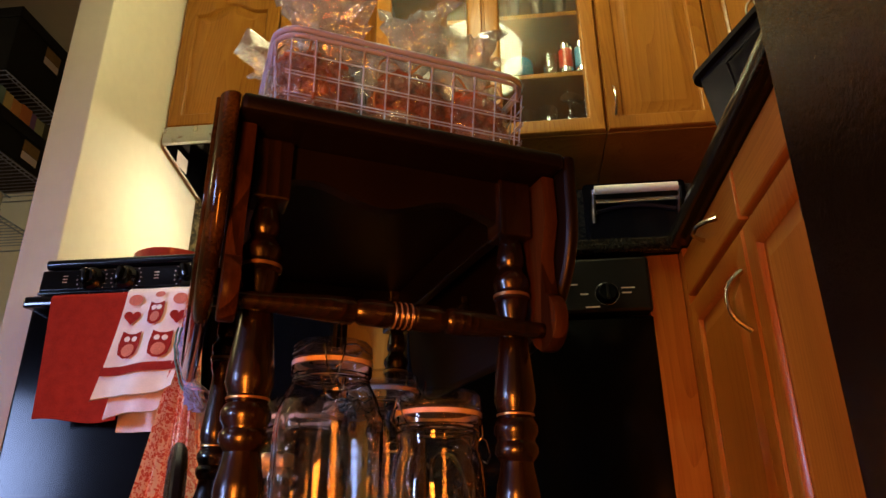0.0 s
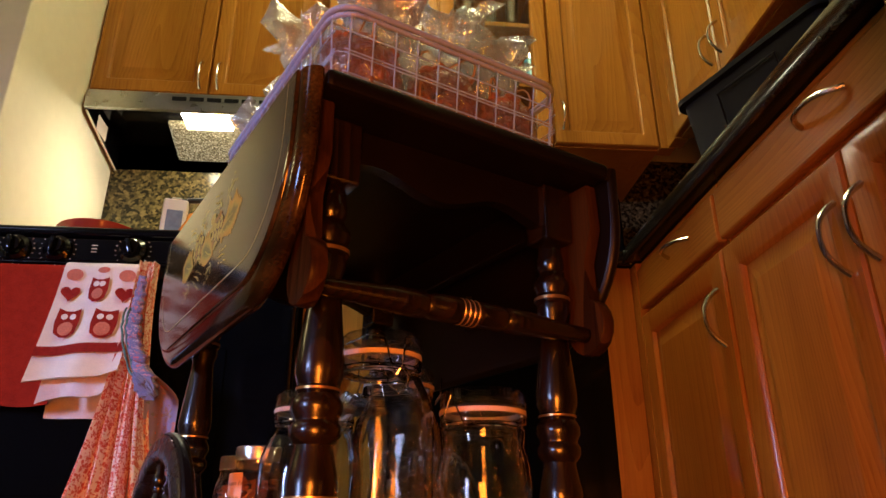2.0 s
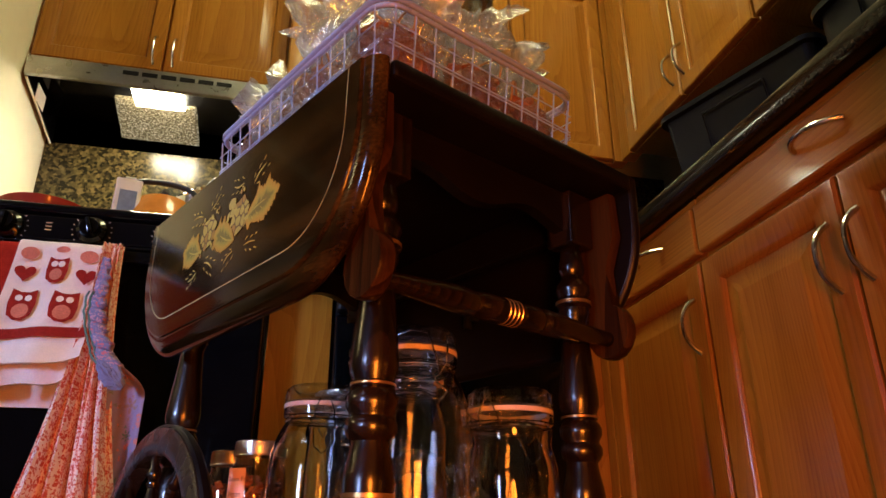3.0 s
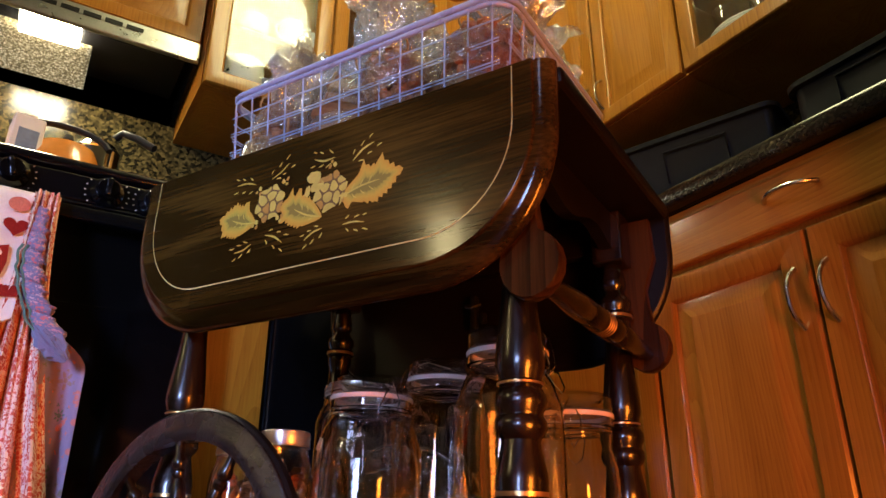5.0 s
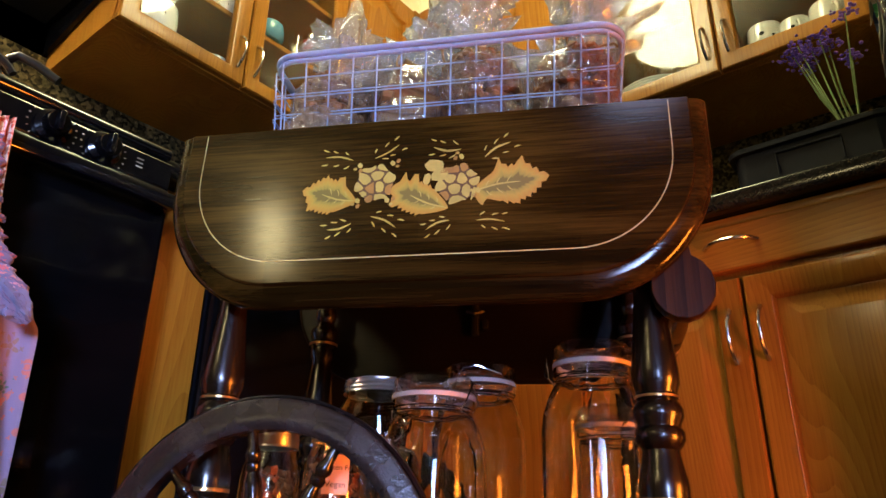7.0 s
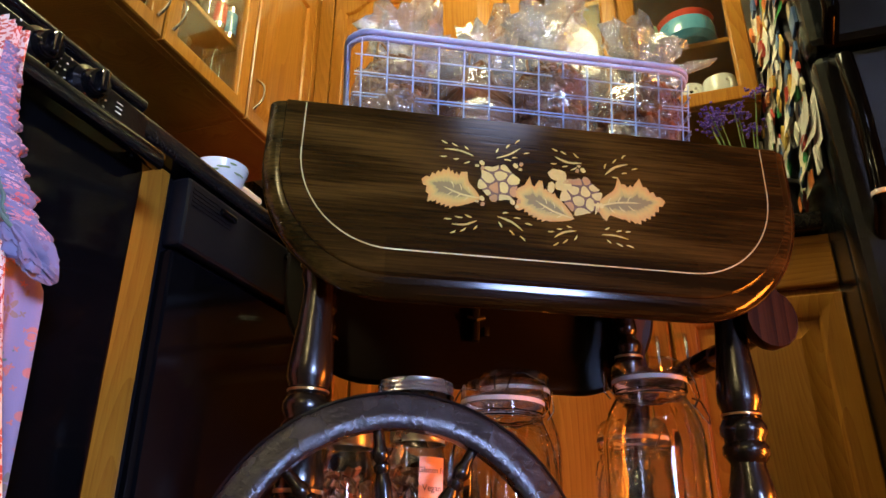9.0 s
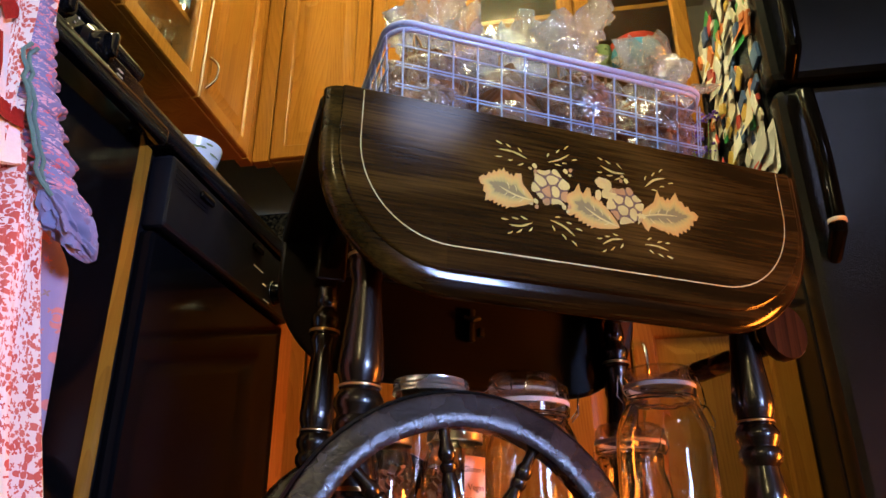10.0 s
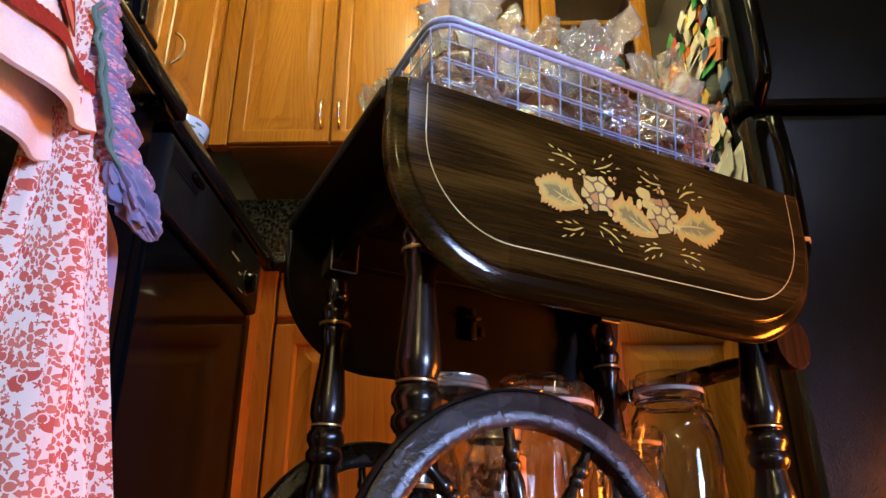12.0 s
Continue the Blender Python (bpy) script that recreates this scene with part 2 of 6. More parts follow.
OAK_TONES = (0.215, 0.080, 0.0060), (0.310, 0.127, 0.0095), (0.370, 0.164, 0.014)
OAK = wood("honey_oak", *OAK_TONES, "z", 0.30, 0.22, 62.0, 14.0, 0.70, 0.45, 0.12)
OAK_ACROSS = wood("honey_oak_crossgrain", *OAK_TONES, "x", 0.30, 0.22, 62.0, 14.0, 0.70, 0.45, 0.12)
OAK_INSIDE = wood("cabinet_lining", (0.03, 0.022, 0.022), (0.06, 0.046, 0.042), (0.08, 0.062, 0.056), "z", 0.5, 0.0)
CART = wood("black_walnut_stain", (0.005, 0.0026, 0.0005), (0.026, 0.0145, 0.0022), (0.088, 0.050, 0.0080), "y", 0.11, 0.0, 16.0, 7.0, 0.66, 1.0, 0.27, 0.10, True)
# Darker copy of CART, with the shade under the top in its colour
CART_SHADED = wood("shaded_walnut_stain", (0.002, 0.0010, 0.0006), (0.0036, 0.0018, 0.0010), (0.006, 0.003, 0.0015), "y", 0.38, 0.0, 120.0, 5.0, 0.7, 0.5, 0.25)
CART_ARM = wood("brown_walnut_stain", (0.008, 0.0032, 0.0008), (0.020, 0.0080, 0.0018), (0.048, 0.020, 0.0040), "z", 0.34, 0.0, 40.0, 8.0, 0.6, 0.7, 0.07)
CART_LEG = wood("turned_walnut_stain", (0.0025, 0.0013, 0.0006), (0.006, 0.0029, 0.0011), (0.017, 0.0082, 0.0031), "z", 0.24, 0.30, 60.0, 8.0, 0.6, 0.7)
CART_WORN = plain("worn_dark_wheel_wood", (0.022, 0.016, 0.015), 0.27, 0.0, 0.85, 210, 1.0, 0.0, 0.45, 0.65)
GILT = plain("gilt_band", (0.58, 0.36, 0.13), 0.32, 0.9, 0.3, 60)
GILT_LINE = plain("cream_inlay", (0.50, 0.44, 0.19), 0.45, 0.0, 0.25, 90)
STENCIL = stencil_tones()
STENCIL_TAN = plain("tan_stencil", (0.42, 0.23, 0.040), 0.45, 0.0, 0.35, 90)
STENCIL_DUSK = plain("dull_brown_stencil", (0.14, 0.082, 0.022), 0.45, 0.0, 0.3, 90)
STENCIL_PALE = plain("pale_gold_stencil", (0.58, 0.47, 0.095), 0.45, 0.0, 0.3, 90)
BLACK = plain("black_enamel", (0.0025, 0.0025, 0.0032), 0.10, 0.0, 0.3, 30, 0.02, 0.0, spec=0.14)
TRIM_BLACK = plain("glossy_black_trim", (0.003, 0.003, 0.004), 0.12, 0.0, 0.2, 60, 0.02, 0.0, spec=0.55)
BLACK_MATT = plain("black_moulded_plastic", (0.005, 0.005, 0.0065), 0.42, 0.0, 0.3, 150, 0.15, spec=0.3)
FRIDGE = plain("black_textured_door", (0.004, 0.005, 0.007), 0.20, 0.0, 0.3, 260, 0.60, 0.0, spec=0.50)
TRAY = plain("dark_blue_black_plastic", (0.005, 0.007, 0.013), 0.42, 0.0, 0.3, 90, 0.12, spec=0.18)
NICKEL = plain("brushed_nickel", (0.62, 0.60, 0.57), 0.24, 1.0, 0.15, 120, 0.05)
CHROME = plain("chrome", (0.75, 0.75, 0.76), 0.10, 1.0, 0.1, 60, 0.0)
STEEL = plain("stainless_strip", (0.55, 0.56, 0.58), 0.3, 1.0, 0.15, 150, 0.05)
TIN = plain("tinned_lid", (0.62, 0.58, 0.50), 0.28, 0.9, 0.2, 90, 0.1)
RUBBER = plain("pale_rubber_seal", (0.50, 0.38, 0.32), 0.55, 0.0, 0.15, 80)
GLASS = film_sheet("jar_glass", 0.07, (0.985, 0.985, 0.985), 26.0, 0.45, 0.0, edge=1.9, rough=0.02, stretch=0.22)
JAR_GLASS = glass("moulded_jar_glass", (0.985, 0.985, 0.985), ripple=26.0, strength=0.55)
PANE = film_sheet("window_pane", 0.03, (0.93, 0.93, 0.92), 0.0)
CELLO = film_sheet("cellophane", 0.30, crumple=70.0, strength=1.0, haze=0.05, rough=0.05)
CELLO_TOP = film_sheet("gathered_cellophane", 0.58, (0.97, 0.97, 0.98), 80.0, 1.0, 0.16, rough=0.07)
WIRE = plain("lilac_white_wire", (0.36, 0.45, 0.68), 0.30, 0.1, 0.12, 200, 0.05, 0.3)
BARK = plain("dark_baked_bar", (0.32, 0.135, 0.042), 0.5, 0.0, 0.5, 70, 0.5)
COOKIE = plain("brown_biscuit", (0.30, 0.105, 0.022), 0.45, 0.0, 0.5, 90, 0.6)
SEED = plain("dark_seed_brittle", (0.30, 0.145, 0.050), 0.4, 0.0, 0.6, 90, 0.6)
TWINE = plain("jute_twine", (0.42, 0.26, 0.11), 0.9, 0.0, 0.4, 400, 0.6)
CARD = plain("pale_card", (0.78, 0.70, 0.64), 0.8, 0.0, 0.08, 60, 0.05)
INK = plain("brown_ink", (0.10, 0.045, 0.03), 0.8, 0.0, 0.2, 60, 0.0)
GRANITE = speckle("dark_granite_top", (0.005, 0.005, 0.006), (0.020, 0.016, 0.012), 240.0, 0.16)
SPLASH = speckle("green_brown_granite", (0.014, 0.012, 0.006), (0.15, 0.115, 0.045), 110.0, 0.18)
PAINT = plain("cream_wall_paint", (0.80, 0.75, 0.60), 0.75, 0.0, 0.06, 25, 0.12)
# Dim warm room light is put into the colour of the unseen walls
DIM_LIT_WALL = plain("dim_warm_lit_wall", (0.36, 0.30, 0.20), 0.8, 0.0, 0.1, 25, 0.1)
PAINT_WHITE = plain("white_trim_paint", (0.80, 0.79, 0.80), 0.6, 0.0, 0.05, 25, 0.1)
FLOOR = plain("brown_floor_tile", (0.07, 0.045, 0.03), 0.45, 0.0, 0.3, 12, 0.1)
RED_TOWEL = plain("brick_red_terry", (0.36, 0.024, 0.010), 0.95, 0.0, 0.3, 380, 0.9, spec=0.05)
WHITE_TOWEL = plain("cream_terry", (0.82, 0.71, 0.62), 0.95, 0.0, 0.12, 380, 0.9, spec=0.05)
RED_PRINT = plain("red_towel_print", (0.28, 0.022, 0.016), 0.95, 0.0, 0.35, 300, 0.6, spec=0.05)
PINK_PRINT = plain("rose_towel_print", (0.58, 0.19, 0.12), 0.95, 0.0, 0.35, 300, 0.6, spec=0.05)
APRON_RED = print_cloth("red_floral_cotton", (0.84, 0.68, 0.56), (0.58, 0.105, 0.065), (0.66, 0.19, 0.12), 52.0, 0.52)
APRON_LILAC = print_cloth("lilac_floral_cotton", (0.29, 0.23, 0.33), (0.62, 0.20, 0.16), (0.12, 0.20, 0.16), 22.0, 0.30)
RUFFLE = print_cloth("blue_lilac_ruffle_cotton", (0.20, 0.20, 0.32), (0.55, 0.14, 0.16), (0.62, 0.45, 0.50), 60.0, 0.40)
WHITE_CHINA = plain("white_china", (0.80, 0.80, 0.78), 0.15, 0.0, 0.05, 40, 0.0, 0.4)
BLUE_CHINA = plain("blue_glaze", (0.10, 0.30, 0.45), 0.15, 0.0, 0.2, 40, 0.0, 0.4)
RED_GLAZE = plain("red_glaze", (0.50, 0.06, 0.03), 0.2, 0.0, 0.2, 40, 0.0, 0.4)
ORANGE_GLAZE = plain("orange_enamel", (0.75, 0.28, 0.03), 0.2, 0.0, 0.2, 40, 0.0, 0.4)
GREEN = plain("dry_green_stem", (0.19, 0.26, 0.09), 0.7, 0.0, 0.4, 120, 0.2)
VIOLET = plain("violet_petals", (0.22, 0.11, 0.66), 0.8, 0.0, 0.5, 200, 0.3)
CEILING_PAINT = plain("dull_ceiling_paint", (0.50, 0.46, 0.38), 0.8, 0.0, 0.05, 25, 0.12)
GLOBE = glow("lit_opal_glass", (1.0, 0.85, 0.37), LAMP_CEILING)
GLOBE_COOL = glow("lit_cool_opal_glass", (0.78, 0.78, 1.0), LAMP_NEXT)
HOOD_GLOW = glow("lit_hood_lens", (1.0, 0.80, 0.45), LAMP_HOOD)

# ---- building helpers ----
def box(bm, x0, x1, y0, y1, z0, z1, b=0.0, m=None):
    """A block, with softened edges where b is given."""
    r = bmesh.ops.create_cube(bm, size=1.0, matrix=(m or Matrix()) @ Matrix.LocRotScale(((x0 + x1) / 2, (y0 + y1) / 2, (z0 + z1) / 2), None, (x1 - x0, y1 - y0, z1 - z0)))
    if b:
        edges = list({e for v in r["verts"] for e in v.link_edges})
        bmesh.ops.bevel(bm, geom=edges, offset=b, segments=2, profile=0.5, affect="EDGES")


def block(x0, x1, y0, y1, z0, z1, b=0.0, m=None):
    bm = bmesh.new()
    box(bm, x0, x1, y0, y1, z0, z1, b, m)
    return bm


def rings(bm, loops, close_first=False, close_last=False, cyclic=False):
    """Skins successive loops of points that have the same count."""
    rows = [[bm.verts.new(p) for p in loop] for loop in loops]
    pairs = list(zip(rows, rows[1:])) + ([(rows[-1], rows[0])] if cyclic else [])
    for a, c in pairs:
        for k in range(len(a)):
            bm.faces.new((a[k], a[(k + 1) % len(a)], c[(k + 1) % len(a)], c[k]))
    if close_first:
        bm.faces.new(rows[0][::-1])
    if close_last:
        bm.faces.new(rows[-1])
    return rows


def lathe(bm, profile, seg=28, m=None, cyclic=False, caps=False):
    m = m or Matrix()
    loops = [[m @ Vector((r * math.cos(2 * math.pi * k / seg), r * math.sin(2 * math.pi * k / seg), z)) for k in range(seg)] for r, z in profile]
    rings(bm, loops, caps, caps, cyclic)


def turned(profile, seg=28, m=None, cyclic=False, caps=True):
    bm = bmesh.new()
    lathe(bm, profile, seg, m, cyclic, caps and not cyclic)
    return bm


def tube(bm, points, r, seg=6, closed=False):
    """A round rod along a line of points."""
    pts = [Vector(p) for p in points]
    n, loops, side = len(pts), [], None
    for i, p in enumerate(pts):
        a, c = (pts[i - 1], pts[(i + 1) % n]) if closed else (pts[max(i - 1, 0)], pts[min(i + 1, n - 1)])
        t = (c - a).normalized()
        if side is None:
            side = t.orthogonal().normalized()
        side = (side - t * side.dot(t)).normalized()
        up = t.cross(side)
        rad = r[i] if isinstance(r, (list, tuple)) else r
        loops.append([p + (side * math.cos(2 * math.pi * k / seg) + up * math.sin(2 * math.pi * k / seg)) * rad for k in range(seg)])
    rings(bm, loops, not closed, not closed, closed)


def rod(points, r, seg=8, closed=False):
    bm = bmesh.new()
    tube(bm, points, r, seg, closed)
    return bm


def sheet(nu, nv, fn, thick=0.0):
    """A cloth or panel: fn(s, t) for s, t from 0 to 1; thick gives it a second side."""
    bm = bmesh.new()
    grid = [[bm.verts.new(fn(i / nu, j / nv)) for j in range(nv + 1)] for i in range(nu + 1)]
    uv, wide, tall, ju, iu = bm.loops.layers.uv.new("cloth"), [0.0], [0.0], nv * 3 // 4, nu // 2
    for i in range(nu):
        wide.append(wide[-1] + (grid[i + 1][ju].co - grid[i][ju].co).length)
    for j in range(nv):
        tall.append(tall[-1] + (grid[iu][j + 1].co - grid[iu][j].co).length)
    for i in range(nu):
        for j in range(nv):
            f = bm.faces.new((grid[i][j], grid[i + 1][j], grid[i + 1][j + 1], grid[i][j + 1]))
            for loop, (a, b) in zip(f.loops, ((i, j), (i + 1, j), (i + 1, j + 1), (i, j + 1))):
                loop[uv].uv = (wide[a], tall[b])
    if thick:
        bmesh.ops.recalc_face_normals(bm, faces=bm.faces)
        bmesh.ops.solidify(bm, geom=bm.faces[:], thickness=thick)
    return bm


def part(name, bm, mat, parent=None, label="", smooth=True):
    """Links a bmesh as one mesh object, under a thing or a part."""
    bmesh.ops.recalc_face_normals(bm, faces=bm.faces)
    if smooth:
        # rounded edges shade softly, and the broad flat faces beside them stay flat
        area_of = {f: f.calc_area() for f in bm.faces}
        for f in bm.faces:
            f.smooth = True
        for e in bm.edges:
            if len(e.link_faces) == 2:
                a, c = (area_of[f] for f in e.link_faces)
                bend = e.calc_face_angle(0.0)
                e.smooth = not (bend > radians(38) or (bend > radians(6) and max(a, c) > 12 * min(a, c)))
    me = bpy.data.meshes.new(name)
    bm.to_mesh(me)
    bm.free()
    me.materials.append(mat)
    ob = new(name, me)
    ob.parent = parent
    return tagged(ob, label) if label else ob


def thing(name, m, label, category, group="", kind=""):
    ob = new(name)
    ob.empty_display_size = 0.05
    ob.matrix_world = m
    return tagged(ob, label, category, group, kind)


def solid(name, bm, mat, label, category, kind="", m=None, smooth=True):
    ob = part(name, bm, mat, None, "", smooth)
    if m is not None:
        ob.matrix_world = m
    return tagged(ob, label, category, "", kind)


def arc(cx, cy, r, a0, a1, n):
    return [(cx + r * math.cos(radians(a0 + (a1 - a0) * k / n)), cy + r * math.sin(radians(a0 + (a1 - a0) * k / n))) for k in range(n + 1)]

# ---- the rooms ----
GROUND, HEAD = 0.03, 2.46
X_EAST, Y_NORTH, X_PART, Y_PART = 1.07, 2.31, -1.20, 1.607
solid("floor", block(-4.4, 1.3, -3.0, 3.4, GROUND - 0.1, GROUND), FLOOR, "brown tiled kitchen floor", "floor", "structure")
solid("ceiling", block(-4.4, 1.3, -3.0, 3.4, HEAD, HEAD + 0.1), CEILING_PAINT, "dull painted kitchen ceiling", "ceiling", "structure")
solid("wall_east", block(X_EAST, X_EAST + 0.12, -3.0, 3.4, GROUND, HEAD), PAINT, "cream painted kitchen wall behind the cabinets", "wall", "structure")
solid("wall_north", block(X_PART, X_EAST, Y_NORTH, Y_NORTH + 0.12, GROUND, HEAD), PAINT, "cream painted kitchen wall behind the range", "wall", "structure")
solid("wall_partition", block(X_PART - 0.115, X_PART, Y_PART, 3.25, GROUND, HEAD, 0.004), PAINT, "cream painted partition wall ending beside the range", "wall", "structure")
solid("wall_hall", block(-4.4, X_PART - 0.115, 3.25, 3.37, GROUND, HEAD), PAINT_WHITE, "pale painted wall of the hall", "wall", "structure")
# two walls out of view, toned as if dimly and warmly lit
solid("wall_west", block(-4.4, -4.28, -2.88, 3.25, GROUND, HEAD), DIM_LIT_WALL, "unseen far wall with dim warm light in its colour", "wall", "structure")
solid("wall_south", block(-4.4, 1.07, -3.0, -2.88, GROUND, HEAD), DIM_LIT_WALL, "unseen back wall with dim warm light in its colour", "wall", "structure")

lamp = thing("ceiling_lamp", pose(-0.13, 1.155, HEAD), "round opal glass ceiling lamp, switched on", "lamp")
part("base", turned([(0.10, 0), (0.10, -0.015), (0.085, -0.03)], 32), NICKEL, lamp, "nickel mount")
part("globe", turned([(0.12, -0.032), (0.19, -0.04), (0.21, -0.07), (0.21, -0.16), (0.19, -0.215), (0.13, -0.248), (0.05, -0.262), (0.002, -0.264)], 40), GLOBE, lamp, "glowing opal glass bowl")
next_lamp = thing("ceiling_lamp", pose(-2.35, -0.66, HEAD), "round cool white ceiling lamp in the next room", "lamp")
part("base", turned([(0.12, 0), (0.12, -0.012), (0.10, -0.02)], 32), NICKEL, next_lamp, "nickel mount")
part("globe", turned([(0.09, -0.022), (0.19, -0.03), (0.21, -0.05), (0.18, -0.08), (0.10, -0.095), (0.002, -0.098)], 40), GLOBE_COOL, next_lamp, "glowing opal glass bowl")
far_lamp = thing("wall_lamp", pose(-4.27, 1.02, 2.12), "small warm wall lamp in the next room", "lamp")
part("base", block(0, 0.03, -0.05, 0.05, -0.05, 0.05, 0.01), NICKEL, far_lamp)
part("shade", turned([(0.075, -0.20), (0.105, 0.16), (0.095, 0.17)], 28, pose(0.13, 0, 0)), glow("lit_shade", (1.0, 0.74, 0.30), 38.0), far_lamp, "glowing pale shade")

# ---- oak cabinets ----
# a unit's own axes: x along its front, y into the wall, z up; the door faces lie at y = 0
def front_at(x, y, turn=0.0):
    return pose(x, y, 0, 0, 0, turn)


def pull(parent, x, z, upright=True, length=0.105, out=0.032):
    """A slender bowed bar handle."""
    pts, rad = [], []
    for k in range(15):
        s = -1 + 2 * k / 14
        off = out * (1 - abs(s) ** 2.6)
        pts.append((x, -off - 0.001, z + s * length / 2) if upright else (x + s * length / 2, -off - 0.001, z))
        rad.append(0.0048 - 0.0014 * (1 - abs(s)))
    return part("handle", rod(pts, rad, 8), NICKEL, parent, "bowed brushed nickel handle")


def outline(x0, x1, z0, z1, inset, arch, n=20):
    """A door outline, inset; its top edge rises to a cathedral arch."""
    a, c, lo, hi = x0 + inset, x1 - inset, z0 + inset, z1 - inset
    pts = [(a, lo), (c, lo)]
    for k in range(n + 1):
        s = 1 - 2 * k / n
        lift = 0.5 + 0.5 * math.cos(math.pi * min(1.0, abs(s) / 0.8))
        pts.append(((a + c) / 2 + s * (c - a) / 2, hi - arch * (1 - lift)))
    return pts


def door_leaf(parent, x0, x1, z0, z1, arch=0.0, glazed=False, handle_side=0, handle_z=None, rail=0.052, name="door"):
    """A framed cabinet door with a raised panel or a pane, and its handle."""
    T = 0.020

    def loop(inset, y, curve):
        return [(x, y, z) for x, z in outline(x0, x1, z0, z1, inset, curve)]

    bm = bmesh.new()
    steps = [loop(0, 0.0, 0), loop(0, -T + 0.004, 0), loop(0.004, -T, 0), loop(rail - 0.008, -T, arch), loop(rail - 0.004, -T + 0.003, arch), loop(rail, -T + 0.0105, arch)]
    if glazed:
        steps += [loop(rail, 0.0, arch)]
    rings(bm, steps, False, False, glazed)
    door = part(name, bm, OAK, parent)
    if glazed:
        bm = bmesh.new()
        rings(bm, [loop(rail - 0.006, -T + 0.0115, arch), loop(rail - 0.006, -T + 0.0145, arch)], True, True)
        pane = part("pane", bm, PANE, door, "clear glass pane", smooth=False)
        pane.visible_shadow = False
    else:
        bm = bmesh.new()
        rings(bm, [loop(rail - 0.002, -0.002, arch), loop(rail - 0.002, -T + 0.0115, arch), loop(rail + 0.006, -T + 0.0115, arch), loop(rail + 0.036, -T + 0.0015, arch), loop(rail + 0.040, -T + 0.0005, arch)], True, True)
        part("panel", bm, OAK, door)
    if handle_side:
        hx = x1 - 0.026 if handle_side > 0 else x0 + 0.026
        h = pull(door, hx, handle_z)
        h.location = (0, -T, 0)
    return door


def carcass(unit, w, z0, z1, depth, open_front=False, shelves=()):
    if not open_front:
        part("body", block(0.001, w - 0.001, 0.002, depth, z0, z1, 0.0015), OAK, unit)
        return
    for nm, a in (("side_panel", (0, 0.016, 0.02, depth, z0, z1)), ("side_panel", (w - 0.016, w, 0.02, depth, z0, z1)), ("bottom_panel", (0.016, w - 0.016, 0.02, depth, z0, z0 + 0.018)), ("top_panel", (0.016, w - 0.016, 0.02, depth, z1 - 0.018, z1))):
        part(nm, block(*a), OAK, unit, smooth=False)
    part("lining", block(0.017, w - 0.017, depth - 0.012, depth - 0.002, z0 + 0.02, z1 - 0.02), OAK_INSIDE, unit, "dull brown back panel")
    bm = bmesh.new()
    for a in ((0.0, 0.035, 0.001, 0.019, z0, z1), (w - 0.035, w, 0.001, 0.019, z0, z1), (0.035, w - 0.035, 0.001, 0.019, z0, z0 + 0.03), (0.035, w - 0.035, 0.001, 0.019, z1 - 0.03, z1), (w / 2 - 0.012, w / 2 + 0.012, 0.001, 0.019, z0 + 0.03, z1 - 0.03)):
        box(bm, *a)
    part("face_frame", bm, OAK, unit, smooth=False)
    for z in shelves:
        part("shelf", block(0.017, w - 0.017, 0.03, depth - 0.013, z - 0.009, z + 0.009, 0.002), OAK, unit)


def wall_unit(name, at, w, z0, z1, depth, doors, glazed=False, label="", hz=0.105):
    """doors: (x0, x1, side of the handle)."""
    unit = thing(name, at, label, "cabinet", "oak wall cabinets")
    carcass(unit, w, z0, z1, depth, glazed, (1.70, 1.95) if glazed else ())
    for x0, x1, side in doors:
        door_leaf(unit, x0 + 0.003, x1 - 0.003, z0 + 0.003, z1 - 0.012, 0.045, glazed, side, z0 + hz)
    return unit


TOP = 2.22
LOW = 1.445
N_FACE, E_FACE = 1.925, 0.690
wall_unit("over_range_cabinet", front_at(-1.193, 2.015), 0.753, 1.625, TOP, Y_NORTH - 2.015, [(0.0, 0.3765, 1), (0.3765, 0.753, -1)], label="short honey oak cabinet with two doors above the range hood", hz=0.075)
wall_unit("glazed_wall_cabinet", front_at(-0.438, N_FACE), 0.742, LOW, TOP, Y_NORTH - N_FACE, [(0.0, 0.371, 1), (0.371, 0.742, -1)], True, "honey oak wall cabinet with two glass doors, full of china")
wall_unit("wall_cabinet", front_at(0.306, N_FACE), 0.345, LOW, TOP, Y_NORTH - N_FACE, [(0.0, 0.345, -1)], label="honey oak wall cabinet with one arched panel door")
solid("corner_filler", block(0.652, 0.70, N_FACE - 0.018, N_FACE + 0.03, LOW, TOP, 0.002), OAK, "oak strip between the wall cabinets in the corner", "trim", "structure")
wall_unit("wall_cabinet", front_at(E_FACE, 1.845, -90), 0.655, LOW, TOP, X_EAST - E_FACE, [(0.0, 0.3275, 1), (0.3275, 0.655, -1)], label="honey oak wall cabinet with two arched panel doors")
wall_unit("glazed_wall_cabinet", front_at(E_FACE, 1.188, -90), 0.728, LOW, TOP, X_EAST - E_FACE, [(0.0, 0.364, 1), (0.364, 0.728, -1)], True, "honey oak wall cabinet with two glass doors, holding plates and bowls")
solid("corner_stile", block(E_FACE - 0.016, E_FACE + 0.03, 1.847, 1.903, LOW, TOP, 0.002), OAK, "oak strip closing the corner of the wall cabinets", "trim", "structure")
solid("soffit_north", block(X_PART, X_EAST, 1.93, Y_NORTH, TOP + 0.002, HEAD - 0.002), PAINT, "cream painted soffit over the cabinets", "wall", "structure")
solid("soffit_east", block(0.70, X_EAST, 0.3, 1.928, TOP + 0.002, HEAD - 0.002), PAINT, "cream painted soffit over the cabinets", "wall", "structure")

